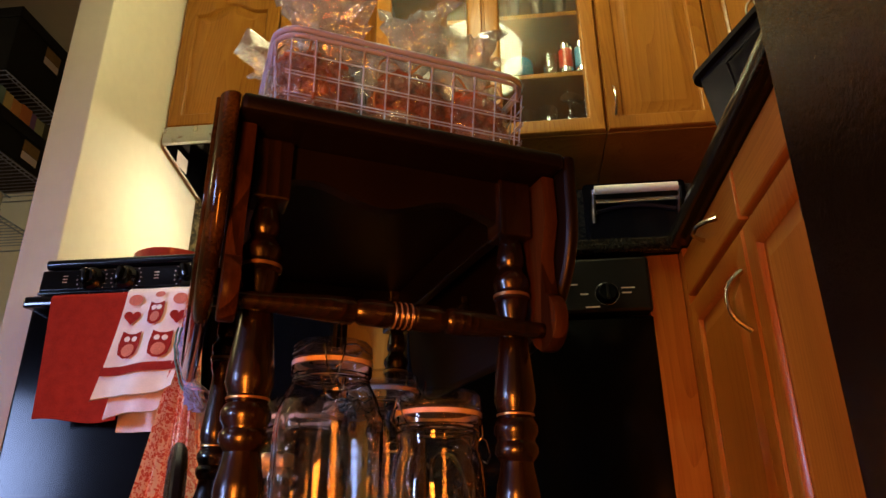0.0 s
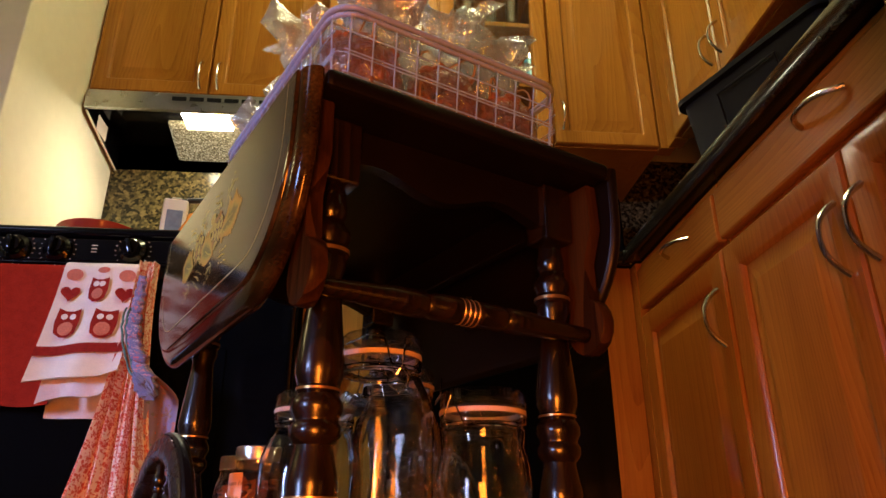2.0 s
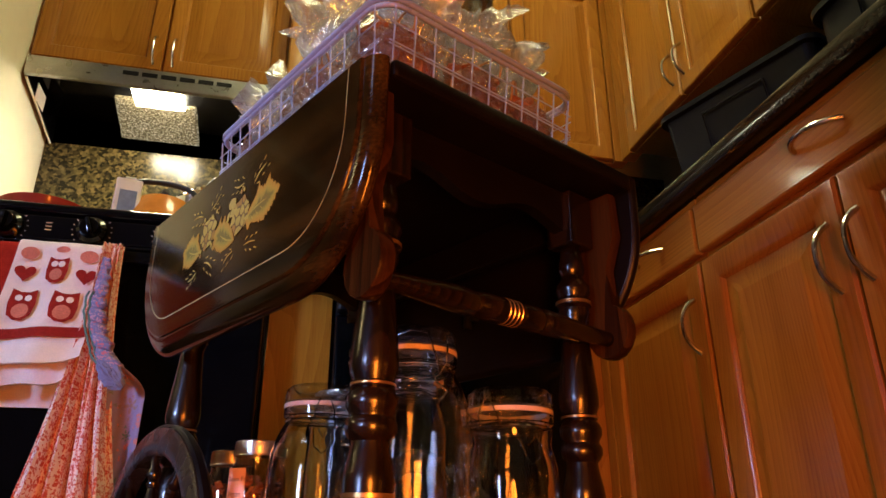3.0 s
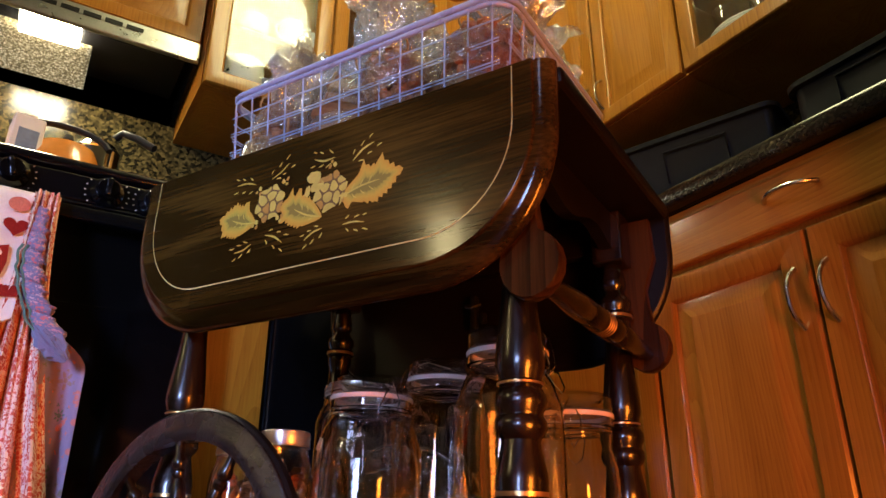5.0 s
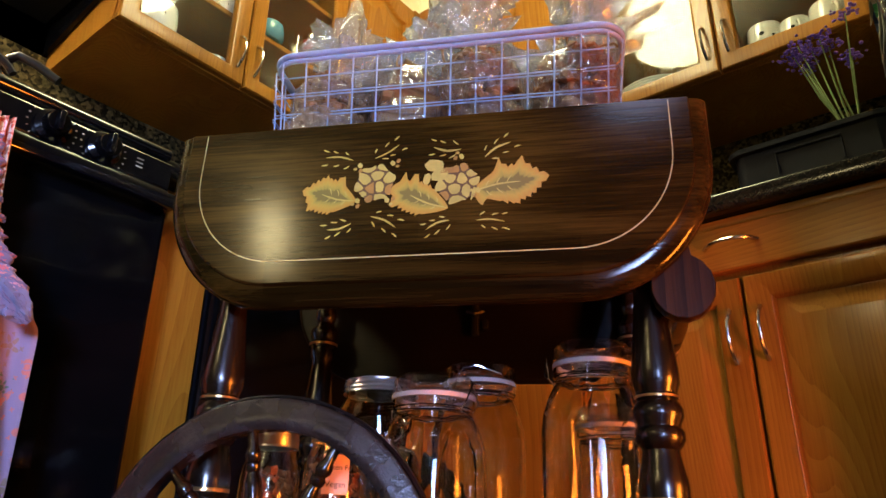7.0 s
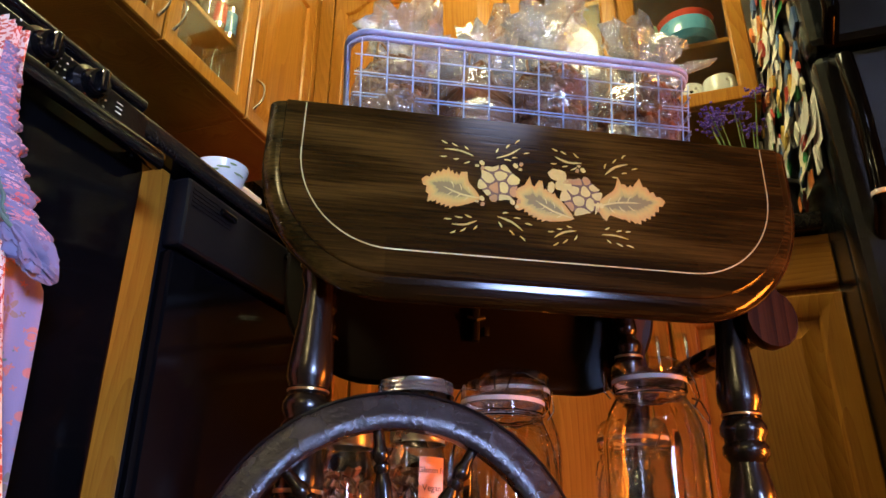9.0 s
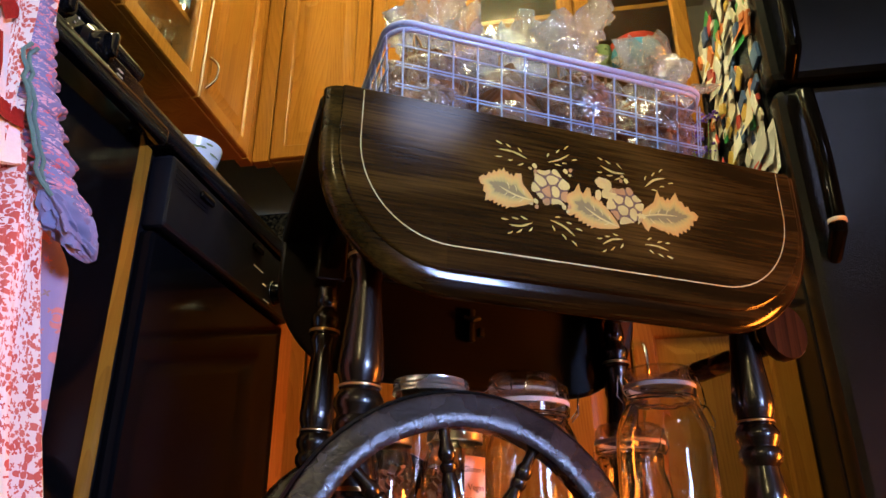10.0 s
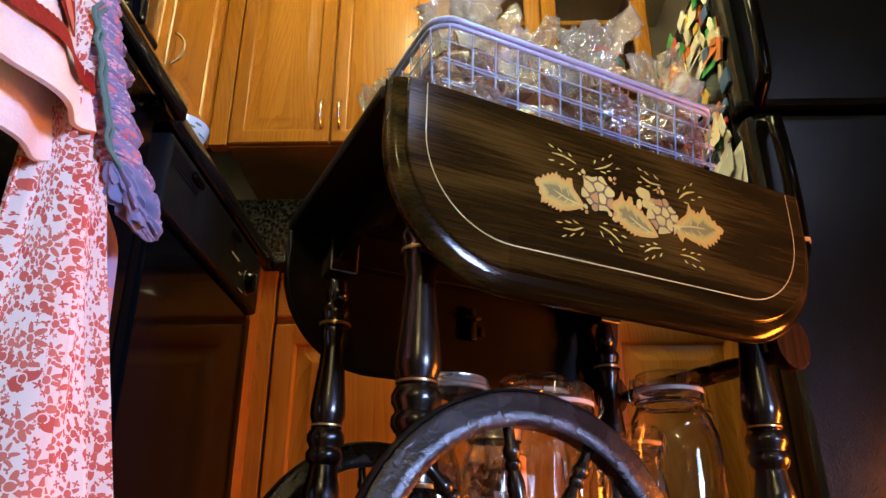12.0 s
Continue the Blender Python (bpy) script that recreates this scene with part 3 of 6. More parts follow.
# base units
COUNTER = 0.945


def drawer_front(unit, x0, x1, z0, z1, handle_x):
    d = part("drawer_front", block(x0 + 0.003, x1 - 0.003, -0.020, 0.0, z0, z1, 0.005), OAK_ACROSS, unit)
    h = pull(d, handle_x, (z0 + z1) / 2 + 0.005, False, 0.105)
    h.location = (0, -0.02, 0)


def base_unit(at, w, depth, doors, drawer_handle, label):
    unit = thing("base_cabinet", at, label, "cabinet", "oak base cabinets")
    part("body", block(0.001, w - 0.001, 0.002, depth, 0.13, 0.903), OAK, unit)
    part("plinth", block(0.001, w - 0.001, 0.06, depth, GROUND, 0.129), OAK_ACROSS, unit)
    part("top_rail", block(0.001, w - 0.001, -0.006, 0.001, 0.884, 0.902, 0.002), OAK_ACROSS, unit)
    drawer_front(unit, 0, w, 0.782, 0.880, drawer_handle)
    for x0, x1, side in doors:
        door_leaf(unit, x0 + 0.003, x1 - 0.003, 0.14, 0.765, 0.0, False, side, 0.645, 0.055)
    return unit


E_BASE, N_BASE = 0.405, 1.616
base_unit(front_at(E_BASE, 1.560, -90), 0.417, X_EAST - E_BASE, [(0, 0.417, 1)], 0.25, "honey oak base cabinet with a drawer over one door")
base_unit(front_at(E_BASE, 1.140, -90), 0.705, X_EAST - E_BASE, [(0, 0.3525, 1), (0.3525, 0.705, -1)], 0.345, "honey oak base cabinet with a wide drawer over two doors")
solid("base_filler_east", block(E_BASE - 0.018, E_BASE + 0.03, 1.563, 1.616, GROUND, 0.903, 0.002), OAK, "oak filler strip in the corner of the base cabinets", "trim", "structure")
solid("base_filler_north", block(0.306, 0.386, N_BASE - 0.018, N_BASE + 0.03, GROUND, 0.903, 0.002), OAK, "oak filler strip beside the dishwasher", "trim", "structure")
solid("base_panel", block(-0.412, -0.270, N_BASE + 0.004, Y_NORTH, GROUND, 0.903, 0.002), OAK, "oak end panel between range and dishwasher", "trim", "structure")

bm = bmesh.new()
box(bm, -0.425, X_EAST, 1.578, Y_NORTH, 0.906, COUNTER, 0.008)
solid("countertop_north", bm, GRANITE, "polished dark granite worktop", "worktop", "structure")
solid("countertop_east", block(0.362, X_EAST, 0.447, 1.576, 0.906, COUNTER, 0.008), GRANITE, "polished dark granite worktop", "worktop", "structure")
solid("backsplash_north", block(X_PART + 0.001, X_EAST, Y_NORTH - 0.014, Y_NORTH - 0.001, COUNTER + 0.001, 1.624), SPLASH, "speckled green-brown granite splashback", "backsplash", "structure")
solid("backsplash_east", block(X_EAST - 0.014, X_EAST - 0.001, 0.447, Y_NORTH - 0.015, COUNTER + 0.001, LOW - 0.001), SPLASH, "speckled green-brown granite splashback", "backsplash", "structure")

# ---- dishwasher ----
dw = thing("dishwasher", front_at(-0.266, N_BASE - 0.02), "black built-in dishwasher with a round dial", "dishwasher")
part("body", block(0.004, 0.578, 0.03, 0.60, 0.10, 0.90), BLACK_MATT, dw)
part("door", block(0.004, 0.578, 0.0, 0.029, 0.13, 0.755, 0.006), BLACK, dw)
panel = part("control_panel", block(0.004, 0.578, -0.012, 0.029, 0.762, 0.898, 0.008), BLACK_MATT, dw)
bm = bmesh.new()
for k in range(5):
    box(bm, 0.02, 0.14, -0.0135, -0.011, 0.846 + 0.008 * k, 0.849 + 0.008 * k)
part("vent", bm, BLACK_MATT, panel, "row of vent slots", smooth=False)
dial = part("dial", turned([(0.026, 0), (0.026, 0.006), (0.021, 0.018), (0.019, 0.020)], 32, pose(0.476, -0.012, 0.806, 90)), BLACK, panel)
part("dial_ring", rod([(0.476 + 0.027 * math.cos(k * math.pi / 16), -0.014, 0.806 + 0.027 * math.sin(k * math.pi / 16)) for k in range(32)], 0.0011, 6, True), NICKEL, dial, "thin bright ring")
part("dial_grip", block(0.473, 0.479, -0.036, -0.03, 0.788, 0.824, 0.002), BLACK_MATT, dial)
for x, z, w in ((0.415, 0.806, 0.018), (0.51, 0.818, 0.03), (0.51, 0.806, 0.022), (0.425, 0.774, 0.032), (0.36, 0.83, 0.05)):
    part("marking", block(x, x + w, -0.0128, -0.0122, z, z + 0.003), CARD, panel, "small pale bar of lettering", smooth=False)
for x in (0.10, 0.34):
    part("latch", block(x, x + 0.05, -0.022, -0.013, 0.862, 0.876, 0.004), BLACK, panel)

# ---- range ----
rg = thing("range", front_at(-1.188, 1.560), "black gas range with front knobs and towels on its handle", "stove")
RW = 0.770
part("body", block(0.0, RW, 0.022, 0.70, 0.10, 0.925, 0.004), BLACK, rg)
part("cooktop", block(0.0, RW, 0.0, 0.70, 0.926, 0.952, 0.008), BLACK, rg)
part("front_rail", rod([(0.004, 0.006, 0.9385), (RW - 0.004, 0.006, 0.9385)], 0.0135, 14), TRIM_BLACK, rg, "rounded front rail of the cooktop")
panel_profile = [(0.02, 0.860), (-0.006, 0.860)] + arc(-0.006, 0.866, 0.006, -90, -180, 4)[1:] + arc(-0.004, 0.9135, 0.006, 172, 90, 4) + [(0.02, 0.9195)]
bm = bmesh.new()
rings(bm, [[(x, y, z) for y, z in panel_profile] for x in (0.002, RW - 0.002)], True, True)
cp = part("control_panel", bm, TRIM_BLACK, rg)
part("vent_rail", block(0.004, RW - 0.004, -0.020, 0.020, 0.8515, 0.8575, 0.0025), TRIM_BLACK, rg, "narrow black rail over the oven door")


def range_knob(x, turn):
    z, y = 0.890, -0.0115
    k = part("knob", turned([(0.030, 0), (0.030, 0.006), (0.022, 0.012), (0.020, 0.026), (0.018, 0.029)], 28, pose(x, y, z, 90)), TRIM_BLACK, cp)
    part("knob_grip", block(-0.0055, 0.0055, -0.018, 0.018, 0.026, 0.040, 0.004, pose(x, y, z, 90) @ pose(0, 0, 0, 0, 0, turn)), TRIM_BLACK, k)
    bm = bmesh.new()
    for i in range(15):
        a = radians(-215 + 250 * i / 14)
        box(bm, -0.0007, 0.0007, -0.0016, 0.0016, -0.0005, 0.0006, 0, pose(x + 0.039 * math.cos(a), y - 0.0004, z + 0.039 * math.sin(a), 90) @ pose(0, 0, 0, 0, 0, math.degrees(a) + 90))
    part("dial_mark", bm, CARD, k, "ring of small pale marks", smooth=False)


for x, turn in ((0.137, 8), (0.227, -5), (0.392, 20), (0.553, 0), (0.640, 0)):
    range_knob(x, turn)
for x in (0.06, 0.30, 0.70):
    for z in (0.900, 0.892, 0.884):
        part("marking", block(x, x + 0.012, -0.0128, -0.0116, z, z + 0.0014), CARD, cp, "tiny pale bar of lettering", smooth=False)
od = part("oven_door", block(0.003, RW - 0.003, -0.026, 0.021, 0.24, 0.847, 0.008), BLACK, rg)
part("oven_window", block(0.14, RW - 0.14, -0.0285, -0.0265, 0.36, 0.66, 0.001), BLACK, od)
bm = bmesh.new()
box(bm, 0.012, RW - 0.012, -0.073, -0.053, 0.801, 0.829, 0.006)
for x in (0.03, RW - 0.03):
    box(bm, x - 0.016, x + 0.016, -0.054, -0.025, 0.803, 0.827, 0.003)
part("oven_handle", bm, TRIM_BLACK, od)
bm = bmesh.new()
for k in range(7):
    box(bm, 0.08, RW - 0.08, -0.0275, -0.0262, 0.833 + 0.0016 * k, 0.8338 + 0.0016 * k)
part("vent", bm, BLACK_MATT, od, smooth=False)
part("drawer", block(0.003, RW - 0.003, -0.020, 0.021, 0.105, 0.232, 0.008), BLACK, rg)
for cx in (0.19, 0.57):
    for cy in (0.18, 0.50):
        bm = bmesh.new()
        for k in range(4):
            a = k * math.pi / 2
            tube(bm, [(cx + 0.02 * math.cos(a), cy + 0.02 * math.sin(a), 0.978), (cx + 0.11 * math.cos(a), cy + 0.11 * math.sin(a), 0.978), (cx + 0.115 * math.cos(a), cy + 0.115 * math.sin(a), 0.953)], 0.005)
        tube(bm, [(cx + 0.075 * math.cos(k * math.pi / 12), cy + 0.075 * math.sin(k * math.pi / 12), 0.974) for k in range(24)], 0.0045, 6, True)
        part("grate", bm, BLACK_MATT, rg)
        part("burner", turned([(0.045, 0.953), (0.045, 0.960), (0.03, 0.968), (0.012, 0.969)], 24, pose(cx, cy, 0)), BLACK_MATT, rg)

# ---- range hood ----
def lit_lens():
    """Pressed glass cover with the lamp behind it, brighter and dimmer through its dimples."""
    m, nodes, links, bsdf = material("lit_pressed_glass")
    n = noise_node(nodes, links, coords(nodes, links, (1, 1, 1)), 150.0, 3.0, 0.8)
    r = ramp_node(nodes, [(0.42, (0.05, 0.035, 0.012)), (0.52, (0.30, 0.22, 0.09)), (0.64, (1.0, 0.86, 0.52))])
    links.new(n.outputs["Fac"], r.inputs["Fac"])
    links.new(r.outputs["Color"], bsdf.inputs["Emission Color"])
    bsdf.inputs["Base Color"].default_value, bsdf.inputs["Roughness"].default_value = (0.12, 0.10, 0.06, 1), 0.25
    bsdf.inputs["Emission Strength"].default_value = 0.9
    bump(nodes, links, bsdf, n.outputs["Fac"], 0.6, 0.003)
    return m



hood = thing("range_hood", front_at(-1.192, 2.0), "black under-cabinet range hood with its light on", "range hood")
HW, HD = 0.750, 0.308
bm = bmesh.new()
box(bm, 0, HW, 0.004, HD, 1.600, 1.622)
for x in (0, HW - 0.012):
    rings(bm, [[(xx, y, z) for y, z in ((0.004, 1.60), (0.004, 1.552), (HD, 1.497), (HD, 1.60))] for xx in (x, x + 0.012)], True, True)
box(bm, 0.012, HW - 0.012, HD - 0.012, HD, 1.50, 1.60)
part("body", bm, BLACK, hood, smooth=False)
part("front_strip", block(0, HW, -0.014, 0.003, 1.555, 1.622, 0.004), STEEL, hood, "brushed steel front edge")
for k in range(6):
    part("switch", block(0.27 + 0.055 * k, 0.315 + 0.055 * k, -0.016, -0.0142, 1.592, 1.606), BLACK_MATT, hood, "flat dark switch", smooth=False)
part("filter", block(0.36, HW - 0.03, 0.05, HD - 0.03, 1.588, 1.598), BLACK_MATT, hood)
bm = bmesh.new()
rings(bm, [[(x, y, z + (0.0 if y < 0.16 else -0.045)) for x, y in ((0.225 + i, 0.115 + i), (0.475 - i, 0.115 + i), (0.475 - i, 0.285 - i), (0.225 + i, 0.285 - i))] for i, z in ((0.0, 1.598), (0.0, 1.586), (0.008, 1.580))], True, True)
part("lens", bm, lit_lens(), hood, "textured glass lamp cover")
part("bulb", block(0.290, 0.440, 0.030, 0.125, 1.570, 1.586, 0.004), HOOD_GLOW, hood, "glowing lamp behind the cover")
part("edge_trim", rod([(0.006, 0.002, 1.551), (0.006, HD, 1.4955)], 0.004, 6), PAINT, hood, "pale edge of the side panel")
part("label", block(0.0125, 0.0135, 0.08, 0.16, 1.530, 1.585), CARD, hood, "white paper label")

# ---- fridge ----
fr = thing("fridge", pose(0.18, 0.44, 0, 0, 0, -90), "black top-freezer fridge covered in magnets on one side", "fridge")
# own axes: x along the front, y into the depth
part("body", block(0.004, 0.80, 0.085, 0.86, 0.06, 1.74, 0.008), FRIDGE, fr)
part("fridge_door", block(0.0, 0.804, 0.0, 0.078, 0.08, 1.212, 0.020), FRIDGE, fr)
part("freezer_door", block(0.0, 0.804, 0.0, 0.078, 1.232, 1.74, 0.020), FRIDGE, fr)
part("gasket", block(0.012, 0.79, 0.079, 0.086, 0.09, 1.73), BLACK_MATT, fr)


def fridge_handle(z0, z1, trim_end):
    pts = [(0.045, 0.012, z0), (0.045, -0.030, z0 + 0.03 * (1 if z1 > z0 else -1))]
    n = 10
    pts += [(0.045, -0.046 - 0.012 * math.sin(math.pi * k / n), z0 + (z1 - z0) * (0.1 + 0.8 * k / n)) for k in range(n + 1)]
    pts += [(0.045, -0.030, z1 - 0.03 * (1 if z1 > z0 else -1)), (0.045, 0.012, z1)]
    h = part("handle", rod(pts, 0.0165, 12), BLACK, fr, "long bowed black handle")
    if trim_end:
        part("handle_trim", turned([(0.0175, 0), (0.0175, 0.008)], 16, pose(0.045, -0.050, z1 + 0.055)), WHITE_CHINA, h, "pale band")


fridge_handle(1.200, 0.80, True)
fridge_handle(1.245, 1.66, False)

# ---- tea cart ----
# the cart stands a little low at its caster end
CARTM = pose(-0.2595, 1.0105, 0.498, 1.4, 0, 27.0) @ pose(0, 0, -0.5)
cart = thing("tea_cart", CARTM, "dark-stained drop-leaf tea cart with stencilled leaves and big spoked wheels", "tea cart")
# own axes: x across, y along, z up
TZ = 0.746


def leaf_outline(inset, half=0.325, top=TZ - 0.002, low=0.512, r=0.152, n=14):
    """The hanging leaf seen square on: straight hinge edge, large rounded lower corners."""
    h, lo, rr = half - inset, low + inset * 1.25, r - inset
    pts = [(h, top), (-h, top)]
    pts += [(-h + rr - rr * math.cos(math.pi / 2 * k / n), lo + rr * 1.05 - rr * 1.05 * math.sin(math.pi / 2 * k / n)) for k in range(n + 1)]
    pts += [(h - rr + rr * math.sin(math.pi / 2 * k / n), lo + rr * 1.05 - rr * 1.05 * math.cos(math.pi / 2 * k / n)) for k in range(n + 1)]
    return pts


def drop_leaf(side):
    """A board with a full rounded edge, set back by a small step from its flat face."""
    bm = bmesh.new()
    steps = [(0.006, 0.2025), (0.002, 0.2045), (0.0004, 0.2075), (0.0, 0.2105), (0.001, 0.2140), (0.0032, 0.2174), (0.0065, 0.2203), (0.0105, 0.2225), (0.0150, 0.2238), (0.0195, 0.2243), (0.0200, 0.2262), (0.0208, 0.2275), (0.0222, 0.2280)]
    rings(bm, [[(side * x, y, z) for y, z in leaf_outline(i)] for i, x in steps], True, True)
    # the far leaf gets the shaded tone, since its inner side hangs in shade
    return part("drop_leaf", bm, CART if side < 0 else CART_SHADED, cart)


bm = bmesh.new()
box(bm, -0.2015, 0.2015, -0.327, 0.327, TZ - 0.022, TZ, 0.006)
part("tabletop", bm, CART_SHADED, cart)
leaf_w, leaf_e = drop_leaf(-1), drop_leaf(1)


def inlay_line():
    pts = leaf_outline(0.0425, top=TZ - 0.004)
    line = pts[1:] + [pts[0]]
    bm = bmesh.new()
    inner = leaf_outline(0.0437, top=TZ - 0.004)
    inner = inner[1:] + [inner[0]]
    a = [bm.verts.new((-0.2285, y, z)) for y, z in line]
    c = [bm.verts.new((-0.2285, y, z)) for y, z in inner]
    for k in range(len(a) - 1):
        bm.faces.new((a[k], a[k + 1], c[k + 1], c[k]))
    part("inlay_line", bm, GILT_LINE, leaf_w, "thin cream painted line", smooth=False)


inlay_line()


def on_leaf(pts, lift=0.0006):
    """Points right and up on the leaf's face, as seen from outside."""
    return [(-0.2280 - lift, -x, z) for x, z in pts]


def patch(name, shapes, mat, label, lift=0.0006):
    for pts in shapes:
        bm = bmesh.new()
        vs = [bm.verts.new(p) for p in on_leaf(pts, lift)]
        mid = bm.verts.new(on_leaf([(sum(p[0] for p in pts) / len(pts), sum(p[1] for p in pts) / len(pts))], lift)[0])
        for k in range(len(vs)):
            bm.faces.new((vs[k], vs[(k + 1) % len(vs)], mid))
        part(name, bm, mat, leaf_w, label, smooth=False)


def place(pts, x, z, turn):
    c, s = math.cos(radians(turn)), math.sin(radians(turn))
    return [(x + px * c - pz * s, z + px * s + pz * c) for px, pz in pts]


def vine_edge(length, width, lobes, teeth=9):
    """Half the outline of a vine leaf: smooth near the stalk, lobed, then saw-toothed to the tip."""
    pts = [(0.0, 0.0)]
    n = 2 * teeth + 8
    for k in range(1, n):
        s = k / n
        body = width * min(1.0, (s / 0.42) ** 0.75) * (1 - max(0.0, (s - 0.62) / 0.38) ** 1.9)
        for at, size in lobes:
            body += size * width * math.exp(-((s - at) / 0.05) ** 2)
        saw = 0.0 if s < 0.36 else 0.10 * width * (1 if k % 2 else -0.7)
        pts.append((length * (s + (0.020 if k % 2 and s > 0.36 else 0.0)), body + saw))
    return pts + [(length * 1.04, 0.0)]


def vine_leaf(x, z, turn, length, width, upper, lower):
    """A stencilled leaf, shaded from its rim to its middle rib."""
    top, low = vine_edge(length, width, upper), vine_edge(length, width * 0.95, lower)
    line = top + [(u, -v) for u, v in low[::-1][1:-1]]
    bm = bmesh.new()
    uv, rows = bm.loops.layers.uv.new("tone"), []
    for q in (1.0, 0.74, 0.46, 0.16):
        c = 0.46 * length
        ring = place([(c + (u - c) * (0.5 + 0.5 * q), v * q) for u, v in line], x, z, turn)
        rows.append([bm.verts.new(p) for p in on_leaf(ring, 0.0006)])
    for j, (a, c) in enumerate(zip(rows, rows[1:])):
        for k in range(len(a)):
            f = bm.faces.new((a[k], a[(k + 1) % len(a)], c[(k + 1) % len(a)], c[k]))
            for loop, t in zip(f.loops, (j, j, j + 1, j + 1)):
                loop[uv].uv = (t / 3, 0.0)
    f = bm.faces.new(rows[-1])
    for loop in f.loops:
        loop[uv].uv = (1.0, 0.0)
    part("stencil_leaf", bm, STENCIL, leaf_w, "stencilled leaf fading from orange bronze to green", smooth=False)
    c, sn = math.cos(radians(turn)), math.sin(radians(turn))
    veins = [stroke((x + 0.02 * length * c, z + 0.02 * length * sn), (x + 0.66 * length * c, z + 0.66 * length * sn), 0.0030, 0.0008)]
    for k in range(3):
        for sgn in (-1, 1):
            u0, u1, v0, v1 = 0.20 + 0.14 * k, 0.26 + 0.15 * k, 0.09 * width * sgn, 0.42 * width * sgn
            a, b = place([(u0 * length, v0), (u1 * length, v1)], x, z, turn)
            veins.append(stroke(a, b, 0.0006 * sgn, 0.0006))
    patch("leaf_vein", veins, STENCIL_PALE, "pale vein of the stencilled leaf", 0.0010)


def stroke(a, b, bend, wide, n=7):
    """A tapered brush stroke from a to b, bowed to its left."""
    dx, dz = b[0] - a[0], b[1] - a[1]
    le = math.hypot(dx, dz)
    nx, nz = -dz / le, dx / le
    mid = [(a[0] + dx * k / n + nx * bend * math.sin(math.pi * k / n), a[1] + dz * k / n + nz * bend * math.sin(math.pi * k / n)) for k in range(n + 1)]
    half = [wide * math.sin(math.pi * (0.06 + 0.88 * k / n)) ** 0.7 for k in range(n + 1)]
    return [(p[0] + nx * w, p[1] + nz * w) for p, w in zip(mid, half)] + [(p[0] - nx * w, p[1] - nz * w) for p, w in list(zip(mid, half))[::-1]]


def petal_shape(cx, cz, r, turn, squash=0.8):
    """A rounded, slightly angular petal."""
    return place([(r * (1 + 0.10 * math.cos(5 * a + cx * 900)) * math.cos(a), squash * r * (1 + 0.10 * math.cos(4 * a + cz * 700)) * math.sin(a)) for a in [2 * math.pi * k / 14 for k in range(14)]], cx, cz, turn)


rnd = random.Random(5)
vine_leaf(-0.0760, 0.6370, 165, 0.0680, 0.0225, ((0.80, 0.30),), ((0.36, 0.50), (0.66, 0.15)))
vine_leaf(0.0340, 0.6215, 157, 0.0740, 0.0200, ((0.86, 0.55),), ((0.70, 0.60), (0.88, 0.80)))
vine_leaf(0.0600, 0.6400, 10, 0.0860, 0.0230, ((0.42, 0.50), (0.72, 0.45)), ((0.10, 0.55), (0.55, 0.20)))

def mosaic(cx, cz, r, count):
    """Angular petals fitted together inside a disc, with narrow gaps between them."""
    seeds = []
    while len(seeds) < count:
        a, q = rnd.uniform(0, 6.283), r * math.sqrt(rnd.uniform(0, 1))
        p = (q * math.cos(a), q * math.sin(a))
        if all(math.hypot(p[0] - o[0], p[1] - o[1]) > 0.40 * r for o in seeds):
            seeds.append(p)
    cells = []
    for p in seeds:
        poly = [(r * (1 + 0.12 * math.sin(1.9 * k)) * math.cos(0.3142 * k), r * (1 + 0.12 * math.sin(1.9 * k)) * math.sin(0.3142 * k)) for k in range(20)]
        for o in seeds:
            if o is p:
                continue
            nx, nz = o[0] - p[0], o[1] - p[1]
            le = math.hypot(nx, nz)
            nx, nz = nx / le, nz / le
            lim = (p[0] + o[0]) / 2 * nx + (p[1] + o[1]) / 2 * nz - 0.0011
            kept = []
            for a, b in zip(poly, poly[1:] + poly[:1]):
                da, db = a[0] * nx + a[1] * nz - lim, b[0] * nx + b[1] * nz - lim
                if da <= 0:
                    kept.append(a)
                if (da < 0) != (db < 0):
                    f = da / (da - db)
                    kept.append((a[0] + (b[0] - a[0]) * f, a[1] + (b[1] - a[1]) * f))
            poly = kept
        # knock the corners off
        soft = []
        for a, b in zip(poly, poly[1:] + poly[:1]):
            soft += [(a[0] + (b[0] - a[0]) * f + cx, a[1] + (b[1] - a[1]) * f + cz) for f in (0.22, 0.78)]
        cells.append(soft)
    return cells


petals, deep = [], []
for cx, cz, r in ((-0.0545, 0.6590, 0.0240), (0.0440, 0.6520, 0.0250)):
    patch("flower_ground", [[(cx + 0.93 * r * math.cos(0.4 * k), cz + 0.93 * r * math.sin(0.4 * k)) for k in range(16)]], STENCIL_DUSK, "dull brown ground of the stencilled flower", 0.0007)
    for n, shape in enumerate(mosaic(cx, cz, r, 12)):
        (deep if n % 4 == 3 else petals).append(shape)
petals += [petal_shape(0.0165, 0.6770, 0.0115, -12, 0.72), petal_shape(0.0225, 0.6645, 0.0105, 20, 0.75), petal_shape(0.0080, 0.6600, 0.0075, 80, 0.6)]
